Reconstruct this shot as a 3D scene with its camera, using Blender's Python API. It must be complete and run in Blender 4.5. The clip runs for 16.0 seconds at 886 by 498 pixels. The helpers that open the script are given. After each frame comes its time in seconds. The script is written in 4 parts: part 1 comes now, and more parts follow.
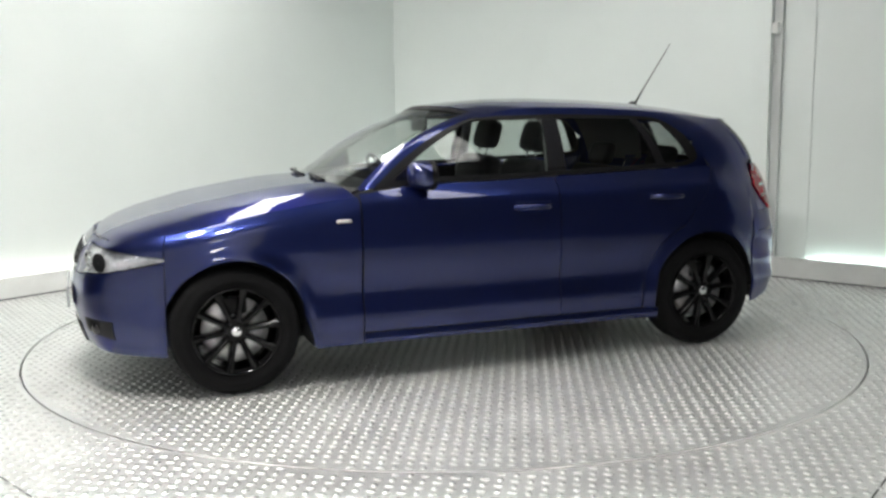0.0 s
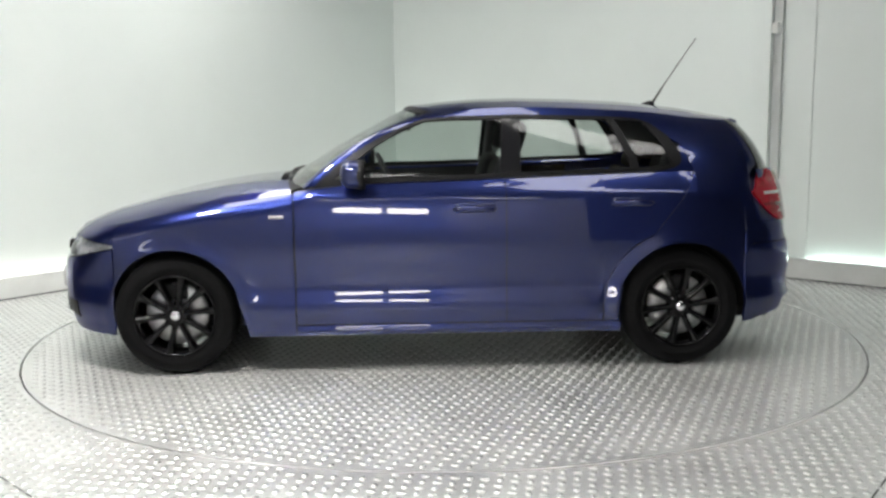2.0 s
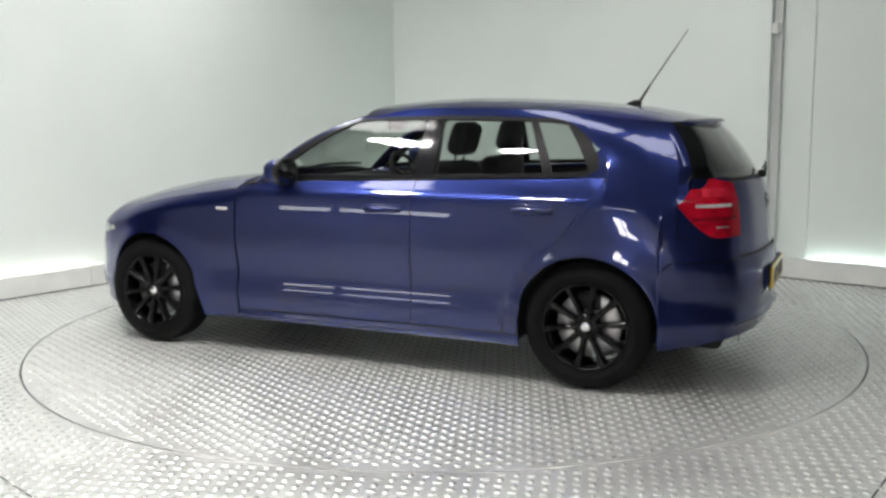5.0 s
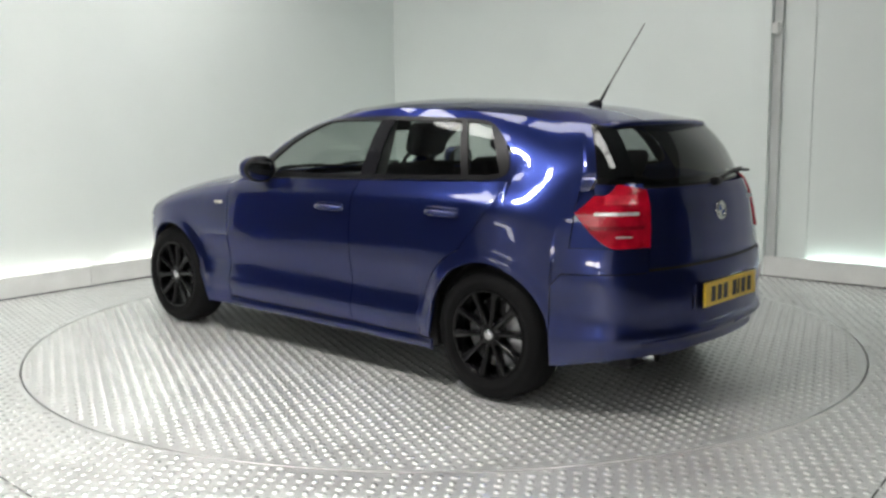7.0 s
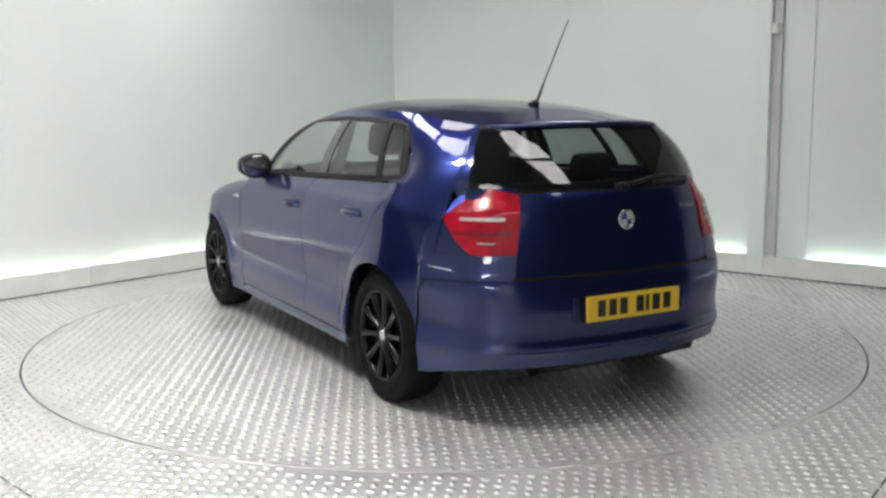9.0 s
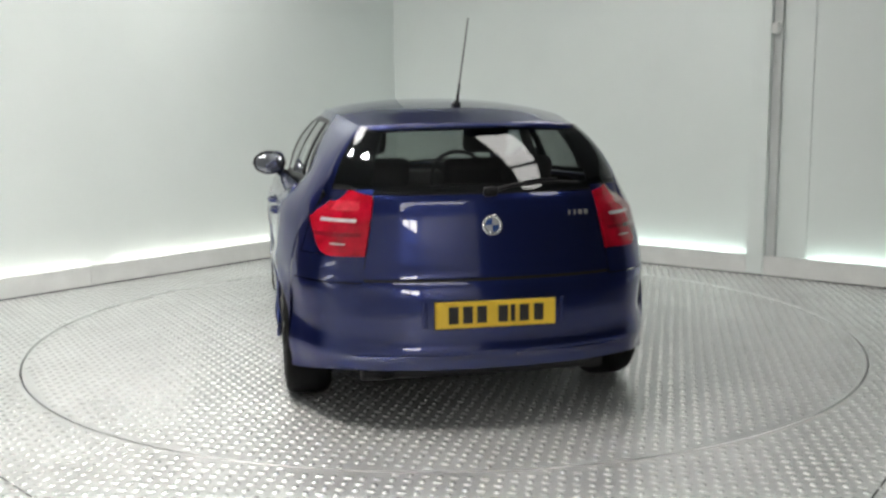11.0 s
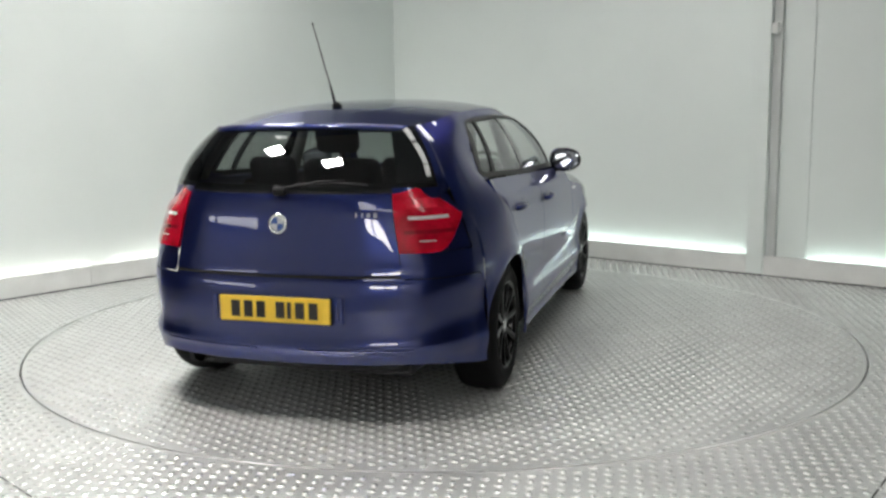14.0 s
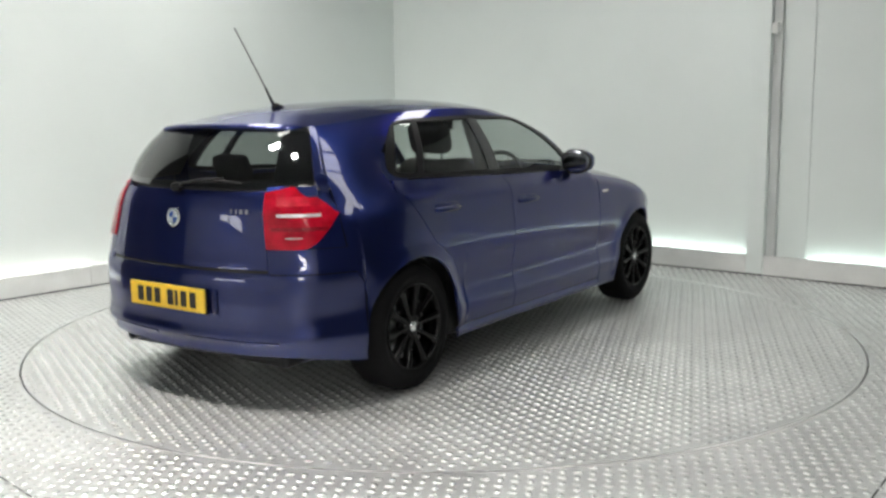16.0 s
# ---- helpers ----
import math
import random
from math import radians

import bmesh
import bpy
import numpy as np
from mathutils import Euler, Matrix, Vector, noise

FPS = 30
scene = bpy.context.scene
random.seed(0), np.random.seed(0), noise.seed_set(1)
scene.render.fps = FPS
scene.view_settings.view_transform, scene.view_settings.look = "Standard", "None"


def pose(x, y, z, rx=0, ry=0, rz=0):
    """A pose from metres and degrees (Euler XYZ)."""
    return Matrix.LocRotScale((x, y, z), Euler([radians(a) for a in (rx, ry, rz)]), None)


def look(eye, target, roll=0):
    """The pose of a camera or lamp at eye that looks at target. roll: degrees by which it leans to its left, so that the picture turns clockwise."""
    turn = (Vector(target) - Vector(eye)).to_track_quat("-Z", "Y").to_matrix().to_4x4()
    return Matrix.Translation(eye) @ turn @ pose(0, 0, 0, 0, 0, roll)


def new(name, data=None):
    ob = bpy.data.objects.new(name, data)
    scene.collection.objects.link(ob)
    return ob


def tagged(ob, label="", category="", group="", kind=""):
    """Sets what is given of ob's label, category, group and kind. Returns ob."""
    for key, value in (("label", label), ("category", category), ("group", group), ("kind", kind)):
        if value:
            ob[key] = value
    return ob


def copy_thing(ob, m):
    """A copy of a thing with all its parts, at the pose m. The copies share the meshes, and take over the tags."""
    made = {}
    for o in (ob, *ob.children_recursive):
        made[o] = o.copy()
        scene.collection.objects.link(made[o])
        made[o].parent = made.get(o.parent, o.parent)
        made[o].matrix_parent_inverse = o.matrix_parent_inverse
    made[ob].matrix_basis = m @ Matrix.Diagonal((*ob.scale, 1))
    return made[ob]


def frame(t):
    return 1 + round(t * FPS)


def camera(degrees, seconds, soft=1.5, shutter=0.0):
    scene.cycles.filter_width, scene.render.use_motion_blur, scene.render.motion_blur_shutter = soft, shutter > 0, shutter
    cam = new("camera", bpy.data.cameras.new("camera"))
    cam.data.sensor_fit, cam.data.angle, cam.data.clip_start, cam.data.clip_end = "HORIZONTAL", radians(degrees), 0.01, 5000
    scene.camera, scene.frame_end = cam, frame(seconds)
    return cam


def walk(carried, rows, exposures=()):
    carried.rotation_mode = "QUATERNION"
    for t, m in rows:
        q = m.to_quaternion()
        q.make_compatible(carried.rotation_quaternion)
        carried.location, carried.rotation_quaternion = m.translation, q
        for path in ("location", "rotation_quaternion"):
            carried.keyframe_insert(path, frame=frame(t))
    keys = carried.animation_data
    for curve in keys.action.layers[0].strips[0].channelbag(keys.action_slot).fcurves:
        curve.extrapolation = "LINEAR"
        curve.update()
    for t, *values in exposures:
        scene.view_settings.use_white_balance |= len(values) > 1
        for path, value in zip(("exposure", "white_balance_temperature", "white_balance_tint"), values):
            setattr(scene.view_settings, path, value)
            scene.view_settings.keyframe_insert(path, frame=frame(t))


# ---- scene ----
cam = camera(50.0, 16.0, soft=2.8)
EYE = Vector((0.0, -5.9246, 1.3582))
AIM = EYE + Vector((0.0, math.cos(radians(8.257)), -math.sin(radians(8.257))))
walk(cam, [(0.0, look(EYE, AIM, -0.6)), (16.0, look(EYE, AIM, -0.6))],
     exposures=[(0.0, 0.04), (2.5, -0.04), (4.0, -0.10), (7.0, -0.18), (9.0, -0.18), (12.5, -0.30), (15.0, -0.19), (16.0, -0.14)])

# ---- world: a closed studio, only a trace of grey outside ----
world = bpy.data.worlds.new("studio_dark")
world.use_nodes = True
world.node_tree.nodes["Background"].inputs[0].default_value = (0.6, 0.65, 0.7, 1)
world.node_tree.nodes["Background"].inputs[1].default_value = 0.01
scene.world = world

PANEL_LIGHT = 9.2     # ceiling light panels
SPOT_LIGHT = 235.0      # square spot panels over the near left of the turntable
WALL_LIGHT = 22.0     # upright light panels on the wall beside the camera
STRIP_LIGHT = 8.5    # hidden strips behind the kick boards
LOW_LIGHT = 6.0       # long low panels on the same wall
ROW_LIGHT = 5.5       # the slanting row of ceiling panels
CEILING_Z = 3.5


# ---- materials ----
def mat(name, color, rough=0.5, metal=0.0, coat=0.0, var=0.0, scale=8.0, fine=0.0, fine_scale=120.0,
        bump=0.0, emit=0.0, rough_var=0.0, spec=0.5, coat_rough=0.03, edge=None, coat_ior=1.5):
    m = bpy.data.materials.new(name)
    m.use_nodes = True
    nt = m.node_tree
    b = nt.nodes["Principled BSDF"]
    b.inputs["Base Color"].default_value = (*color, 1)
    b.inputs["Roughness"].default_value = rough
    b.inputs["Metallic"].default_value = metal
    b.inputs["Coat Weight"].default_value = coat
    b.inputs["Coat Roughness"].default_value = coat_rough
    b.inputs["Coat IOR"].default_value = coat_ior
    b.inputs["Specular IOR Level"].default_value = spec
    if edge:
        b.inputs["Specular Tint"].default_value = (*edge, 1)
    if emit:
        b.inputs["Emission Color"].default_value = (*color, 1)
        b.inputs["Emission Strength"].default_value = emit
    if var or fine or bump or rough_var:
        tc = nt.nodes.new("ShaderNodeTexCoord")
        n1 = nt.nodes.new("ShaderNodeTexNoise")
        n1.inputs["Scale"].default_value = scale
        n1.inputs["Detail"].default_value = 5
        n2 = nt.nodes.new("ShaderNodeTexNoise")
        n2.inputs["Scale"].default_value = fine_scale
        n2.inputs["Detail"].default_value = 2
        for n in (n1, n2):
            nt.links.new(tc.outputs["Object"], n.inputs["Vector"])
        if var or fine:
            last = None
            for n, amount in ((n1, var), (n2, fine)):
                mr = nt.nodes.new("ShaderNodeMapRange")
                mr.inputs["From Min"].default_value, mr.inputs["From Max"].default_value = 0.3, 0.7
                mr.inputs["To Min"].default_value, mr.inputs["To Max"].default_value = 1 - amount, 1 + amount
                nt.links.new(n.outputs["Fac"], mr.inputs["Value"])
                if last is None:
                    last = mr.outputs[0]
                else:
                    mul = nt.nodes.new("ShaderNodeMath")
                    mul.operation = "MULTIPLY"
                    nt.links.new(last, mul.inputs[0])
                    nt.links.new(mr.outputs[0], mul.inputs[1])
                    last = mul.outputs[0]
            vm = nt.nodes.new("ShaderNodeVectorMath")
            vm.operation = "SCALE"
            vm.inputs[0].default_value = color
            nt.links.new(last, vm.inputs["Scale"])
            nt.links.new(vm.outputs[0], b.inputs["Base Color"])
        if rough_var:
            mr = nt.nodes.new("ShaderNodeMapRange")
            mr.inputs["From Min"].default_value, mr.inputs["From Max"].default_value = 0.3, 0.7
            mr.inputs["To Min"].default_value, mr.inputs["To Max"].default_value = rough - rough_var, rough + rough_var
            nt.links.new(n1.outputs["Fac"], mr.inputs["Value"])
            nt.links.new(mr.outputs[0], b.inputs["Roughness"])
        if bump:
            bp = nt.nodes.new("ShaderNodeBump")
            bp.inputs["Strength"].default_value = bump
            bp.inputs["Distance"].default_value = 0.002
            nt.links.new(n2.outputs["Fac"], bp.inputs["Height"])
            nt.links.new(bp.outputs[0], b.inputs["Normal"])
    return m


def glass_mat(name, tint, gloss=0.055):
    """Thin pane: tinted see-through with a mirror layer that follows Fresnel."""
    m = bpy.data.materials.new(name)
    m.use_nodes = True
    nt = m.node_tree
    nt.nodes.remove(nt.nodes["Principled BSDF"])
    out = nt.nodes["Material Output"]
    tr = nt.nodes.new("ShaderNodeBsdfTransparent")
    tr.inputs[0].default_value = (*tint, 1)
    gl = nt.nodes.new("ShaderNodeBsdfGlossy")
    gl.inputs[0].default_value = (1, 1, 1, 1)
    gl.inputs["Roughness"].default_value = 0.01
    lw = nt.nodes.new("ShaderNodeLayerWeight")      # the same from both sides of the pane
    lw.inputs[0].default_value = 0.5
    pw = nt.nodes.new("ShaderNodeMath")
    pw.operation = "POWER"
    pw.inputs[1].default_value = 4.0
    fr = nt.nodes.new("ShaderNodeMath")
    fr.operation = "MULTIPLY_ADD"
    fr.inputs[1].default_value, fr.inputs[2].default_value = 0.90, gloss
    nt.links.new(lw.outputs["Facing"], pw.inputs[0])
    nt.links.new(pw.outputs[0], fr.inputs[0])
    mix = nt.nodes.new("ShaderNodeMixShader")
    nt.links.new(fr.outputs[0], mix.inputs[0])
    nt.links.new(tr.outputs[0], mix.inputs[1])
    nt.links.new(gl.outputs[0], mix.inputs[2])
    nt.links.new(mix.outputs[0], out.inputs[0])
    return m


PAINT = mat("blue_metallic_paint", (0.016, 0.026, 0.118), rough=0.30, metal=0.88, coat=1.0, coat_ior=1.58, edge=(0.15, 0.17, 0.48), fine=0.10, fine_scale=900, var=0.03, scale=2)
WALL = mat("white_wall_paint", (0.738, 0.79, 0.766), rough=0.55, var=0.02, scale=1.5, fine=0.01, bump=0.05, fine_scale=200)
KICK = mat("kick_board_paint", (0.70, 0.71, 0.69), rough=0.5, var=0.06, scale=6, fine=0.02)
REVEAL = mat("grey_joint", (0.58, 0.60, 0.59), rough=0.6, var=0.08, scale=5)
DARKWALL = mat("dark_unseen_wall", (0.030, 0.032, 0.037), rough=0.8, var=0.25, scale=3)
GREYWALL = mat("grey_wall_paint", (0.58, 0.585, 0.60), rough=0.7, var=0.1, scale=2)
CEIL = mat("ceiling_paint", (0.17, 0.17, 0.178), rough=0.7, var=0.04, scale=2)
PLATE = mat("tread_plate_steel", (0.60, 0.615, 0.60), rough=0.36, metal=0.42, var=0.10, scale=3.0, fine=0.06, fine_scale=60, rough_var=0.08)
# same steel as the plate, made paler to put the studs' glints into colour
STUD_GLINT = mat("tread_plate_stud_glint", (0.86, 0.87, 0.86), rough=0.25, metal=0.5, var=0.10, scale=3.0)
# near-black for the plate joints, and for shade put in as colour
JOINT_SHADE = mat("dark_joint_and_shade", (0.02, 0.02, 0.02), rough=0.8)
RUBBER = mat("tyre_rubber", (0.0055, 0.0055, 0.006), rough=0.7, spec=0.12, var=0.15, scale=20, bump=0.2, fine_scale=300)
RIMBLACK = mat("gloss_black_alloy", (0.003, 0.003, 0.0035), rough=0.16, metal=0.0, spec=0.22, rough_var=0.05, scale=30)
TRIMBLACK = mat("black_trim", (0.008, 0.008, 0.009), rough=0.4, spec=0.2, var=0.05)
PILLAR = mat("gloss_black_pillar", (0.010, 0.010, 0.012), rough=0.12, coat=0.5)
PLASTIC = mat("black_plastic", (0.014, 0.014, 0.015), rough=0.6, spec=0.25, var=0.1, scale=30)
# also colours the strip that stands for shade below the tailgate
LINER = mat("dark_liner_and_gap_shade", (0.012, 0.012, 0.013), rough=0.9)
CLOTH = mat("dark_seat_cloth", (0.014, 0.014, 0.016), rough=0.9, var=0.2, scale=40, bump=0.3, fine_scale=500)
SILVER = mat("silver_mark", (0.42, 0.43, 0.45), rough=0.3, metal=0.8)
CHROME = mat("chrome", (0.80, 0.81, 0.82), rough=0.12, metal=1.0)
ALU = mat("grey_metal", (0.30, 0.30, 0.31), rough=0.4, metal=0.8, var=0.1, scale=30)
DISC = mat("brushed_brake_steel", (0.62, 0.62, 0.63), rough=0.38, metal=0.7, var=0.2, scale=25, fine=0.1)
RED = mat("red_lens", (0.33, 0.003, 0.015), rough=0.2, spec=0.15, coat=0.5, var=0.35, scale=14, fine=0.03, fine_scale=60)
DARKRED = mat("dark_red_lens", (0.19, 0.002, 0.010), rough=0.2, coat=0.8, var=0.2, scale=20)
PALERED = mat("pale_red_lens", (0.46, 0.010, 0.028), rough=0.25, coat=0.8, var=0.25, scale=26)
CLEAR = mat("clear_lens", (0.72, 0.70, 0.72), rough=0.18, coat=1.0, metal=0.3, var=0.15, scale=40)
YELLOW = mat("yellow_plate", (0.80, 0.53, 0.035), rough=0.35, coat=0.4, var=0.04, scale=12)
INK = mat("black_ink", (0.015, 0.013, 0.012), rough=0.5)
BADGEBLUE = mat("badge_blue", (0.03, 0.07, 0.22), rough=0.25, coat=1.0)
WHITE = mat("badge_white", (0.32, 0.33, 0.34), rough=0.3, coat=1.0)
HEADLENS = mat("headlamp_reflector", (0.72, 0.73, 0.75), rough=0.16, metal=0.35, var=0.35, scale=26)
BEZEL = mat("headlamp_bezel", (0.03, 0.03, 0.033), rough=0.3, var=0.2, scale=20)
MIRROR = mat("mirror_glass", (0.34, 0.36, 0.39), rough=0.02, metal=1.0)
GLASS = glass_mat("side_glass", (0.72, 0.76, 0.74), 0.045)
DARKGLASS = glass_mat("rear_glass", (0.38, 0.41, 0.40), 0.08)
LENSGLASS = glass_mat("lamp_cover", (0.93, 0.94, 0.95))
SPOT = mat("spot_panel_diffuser", (1.0, 0.97, 0.93), emit=SPOT_LIGHT)
BANK = mat("wall_light_diffuser", (1.0, 0.97, 0.92), emit=WALL_LIGHT)
LOWBANK = mat("low_wall_light_diffuser", (0.97, 0.98, 1.0), emit=LOW_LIGHT)
ROWGLOW = mat("row_light_diffuser", (1.0, 0.98, 0.95), emit=ROW_LIGHT)
WARMSTRIP = mat("warm_strip_tube", (1.0, 0.985, 0.93), emit=0.86 * STRIP_LIGHT)
GLOW = mat("light_panel_diffuser", (1.0, 0.98, 0.95), emit=PANEL_LIGHT)
STRIP = mat("strip_light_tube", (0.88, 1.0, 0.96), emit=STRIP_LIGHT)


# ---- mesh helpers ----
def mesh_ob(name, verts, faces, material, parent=None, label="", smooth=True):
    me = bpy.data.meshes.new(name)
    me.from_pydata([tuple(v) for v in verts], [], faces)
    me.update()
    me.materials.append(material)
    if smooth:
        me.polygons.foreach_set("use_smooth", [True] * len(me.polygons))
    ob = new(name, me)
    if parent:
        ob.parent = parent
    if label:
        tagged(ob, label)
    return ob


def part(name, bm, material, parent, label="", smooth=False):
    bmesh.ops.recalc_face_normals(bm, faces=bm.faces[:])
    me = bpy.data.meshes.new(name)
    bm.to_mesh(me)
    bm.free()
    me.materials.append(material)
    if smooth:
        me.polygons.foreach_set("use_smooth", [True] * len(me.polygons))
    ob = new(name, me)
    if parent:
        ob.parent = parent
    if label:
        tagged(ob, label)
    return ob


def add_box(bm, x0, x1, y0, y1, z0, z1, bev=0.0, m=None, seg=2):
    vs = bmesh.ops.create_cube(bm, size=1.0)["verts"]
    for v in vs:
        v.co = Vector(((x0 + x1) / 2 + v.co.x * (x1 - x0), (y0 + y1) / 2 + v.co.y * (y1 - y0), (z0 + z1) / 2 + v.co.z * (z1 - z0)))
    if bev:
        edges = list({e for v in vs for e in v.link_edges})
        r = bmesh.ops.bevel(bm, geom=edges, offset=bev, segments=seg, affect="EDGES", profile=0.5)
        vs = list({v for f in r["faces"] for v in f.verts} | {v for v in vs if v.is_valid})
    if m is not None:
        for v in vs:
            v.co = m @ v.co
    return vs


def add_tube(bm, pts, radii, n=10, cap=True):
    """A round tube along pts with a radius at each."""
    rings = []
    for i, p in enumerate(pts):
        p = Vector(p)
        d = Vector(pts[min(i + 1, len(pts) - 1)]) - Vector(pts[max(i - 1, 0)])
        q = d.to_track_quat("Z", "Y")
        rings.append([bm.verts.new(p + q @ Vector((radii[i] * math.cos(a), radii[i] * math.sin(a), 0)))
                      for a in (2 * math.pi * k / n for k in range(n))])
    for a, b in zip(rings, rings[1:]):
        for k in range(n):
            bm.faces.new((a[k], a[(k + 1) % n], b[(k + 1) % n], b[k]))
    if cap:
        bm.faces.new(rings[0][::-1])
        bm.faces.new(rings[-1])


def add_lathe(bm, profile, n=48, m=Matrix.Identity(4), closed=False):
    """profile: (radius, height) turned round the local z axis."""
    rings = []
    for r, h in profile:
        rings.append([bm.verts.new(m @ Vector((r * math.cos(a), r * math.sin(a), h))) for a in (2 * math.pi * k / n for k in range(n))])
    pairs = list(zip(rings, rings[1:]))
    if closed:
        pairs.append((rings[-1], rings[0]))
    for a, b in pairs:
        for k in range(n):
            bm.faces.new((a[k], a[(k + 1) % n], b[(k + 1) % n], b[k]))
    return rings


def spline(points):
    """Catmull-Rom curve through points, by index parameter; it runs on mirrored in y past both ends."""
    p = np.array(points, float)
    flip = np.array([1.0, -1.0, 1.0])[:p.shape[1]]

    def at(k):
        i = int(min(max(math.floor(k), 0), len(p) - 2))
        f = k - i
        a = p[i - 1] if i > 0 else p[1] * flip
        d = p[i + 2] if i + 2 < len(p) else p[-2] * flip
        b, c = p[i], p[i + 1]
        return 0.5 * (2 * b + (c - a) * f + (2 * a - 5 * b + 4 * c - d) * f * f + (3 * b - a - 3 * c + d) * f ** 3)
    return at


def table(rows):
    xs, ys = [r[0] for r in rows], [r[1] for r in rows]
    if xs[0] > xs[-1]:
        xs, ys = xs[::-1], ys[::-1]
    fine = np.linspace(xs[0], xs[-1], 400)
    raw = np.interp(fine, xs, ys)
    k = np.hanning(15)
    k /= k.sum()
    pad = np.concatenate([np.full(7, raw[0]) * 1.0, raw, np.full(7, raw[-1])])
    pad[:7] = raw[0] - (raw[1] - raw[0]) * np.arange(7, 0, -1)
    pad[-7:] = raw[-1] + (raw[-1] - raw[-2]) * np.arange(1, 8)
    smooth = np.convolve(pad, k, "valid")
    return lambda x: float(np.interp(x, fine, smooth))


# ---- the room ----
CORNER = Vector((-0.489, 4.325, 0.0))
ROOM = Matrix.Translation(CORNER) @ Matrix.Rotation(radians(-40), 4, "Z")
RX, RY = 8.6, 8.8          # from the corner along the right-hand and the left-hand wall
R_TABLE = 2.468
STAGE = 5.6                # the white wall ends here and an unseen dark one goes on


def boxes_ob(name, boxes, material, bev=0.0):
    bm = bmesh.new()
    for b in boxes:
        add_box(bm, *b, bev=bev, m=ROOM)
    return part(name, bm, material, None)


def structure(ob, label, category):
    return tagged(ob, label, category, kind="structure")


def build_room():
    kh, kd = 0.165, 0.085       # kick board height and how far the panels stand back behind it
    # wall along local y = 0, with two bays parted by a post with a reveal
    structure(boxes_ob("wall_north", [(-0.3, 3.90, kd, 0.25, 0, CEILING_Z), (4.36, RX + 0.3, kd, 0.25, 0, CEILING_Z),
                                      (3.90, 4.36, 0.12, 0.25, 0, CEILING_Z)], WALL),
              "smooth white painted studio wall in two bays", "wall")
    structure(boxes_ob("wall_west", [(-0.25, -kd, -STAGE, kd, 0, CEILING_Z)], WALL), "smooth white painted studio wall lit from below", "wall")
    # unseen dark walls, added so that the car's paint reflects dark there
    structure(boxes_ob("wall_west_unseen", [(-0.25, -0.02, -RY - 0.3, -STAGE - 0.002, 0, CEILING_Z)], DARKWALL), "unseen dark wall past the white one, added for dark reflections", "wall")
    structure(boxes_ob("wall_south", [(0, RX, -RY - 0.2, -RY, 0, CEILING_Z)], GREYWALL), "plain grey wall behind the camera", "wall")
    structure(boxes_ob("wall_east_near", [(RX, RX + 0.2, -RY, -6.6, 0, CEILING_Z)], GREYWALL), "plain grey wall behind the camera", "wall")
    structure(boxes_ob("wall_east", [(RX, RX + 0.2, -6.598, 0.25, 0, CEILING_Z)], DARKWALL), "unseen wall behind the camera, dark to darken the car's reflections", "wall")
    structure(boxes_ob("ceiling", [(-0.3, RX + 0.3, -RY - 0.3, 0.3, CEILING_Z, CEILING_Z + 0.1)], CEIL), "dark painted studio ceiling", "ceiling")
    # post: two stiles with a dark reveal between them
    structure(boxes_ob("trim_post", [(3.902, 4.045, -0.012, 0.118, 0, CEILING_Z)], WALL, 0.004), "white painted vertical wall post", "post")
    structure(boxes_ob("trim_post", [(4.115, 4.359, 0.076, 0.118, 0, CEILING_Z)], WALL, 0.002), "white painted vertical wall post", "post")
    structure(boxes_ob("trim_reveal", [(4.046, 4.114, 0.040, 0.118, 0, CEILING_Z)], REVEAL), "grey joint strip between two wall posts", "joint")
    # kick boards
    for x0, x1 in ((0.002, 3.900), (4.047, RX - 0.01)):
        structure(boxes_ob("baseboard", [(x0, x1, -0.006, 0.028, 0, kh)], KICK, 0.004), "white kick board along the foot of the wall", "baseboard")
    for y0, y1 in ((-STAGE, -3.613), (-3.612, -0.008)):
        structure(boxes_ob("baseboard", [(-0.028, 0.0, y0, y1, 0, kh)], KICK, 0.004), "white kick board along the foot of the wall", "baseboard")
    # dark strips stand in for the shade line where the boards meet the floor
    for b in ((0.002, 3.900, -0.010, -0.007, 0.0, 0.009), (4.047, RX - 0.01, -0.010, -0.007, 0.0, 0.009), (3.902, 4.045, -0.016, -0.013, 0.0, 0.012),
              (0.001, 0.004, -STAGE, -0.012, 0.0, 0.009)):
        structure(boxes_ob("trim_shade_line", [b], JOINT_SHADE), "dark strip painted in for the shade line at the wall foot", "seal")
    # small latch on the post
    latch = boxes_ob("wall_latch", [(4.05, 4.10, -0.02, 0.031, 1.93, 2.02)], KICK, 0.006)
    tagged(latch, "small grey metal latch on the wall joint", "latch")
    # hidden strip lights behind the kick boards
    def strip(x0, x1, y0, y1, along, glow):
        root = new("strip_light")
        tagged(root, "white strip light hidden behind the kick board", "strip light", "strip lights along the walls")
        bm = bmesh.new()
        add_box(bm, x0, x1, y0, y1, 0.10, 0.128, m=ROOM)
        part("tube", bm, glow, root, "glowing white tube")
        bm = bmesh.new()
        if along == "x":
            add_box(bm, x0, x1, y0 - 0.004, y1 + 0.004, 0.0, 0.098, m=ROOM)
        else:
            add_box(bm, x0 - 0.004, x1 + 0.004, y0, y1, 0.0, 0.098, m=ROOM)
        part("channel", bm, KICK, root)
    strip(0.05, 3.86, 0.036, 0.080, "x", STRIP)
    strip(4.40, RX - 0.1, 0.036, 0.080, "x", STRIP)
    strip(-0.080, -0.036, -3.40, -0.05, "y", WARMSTRIP)
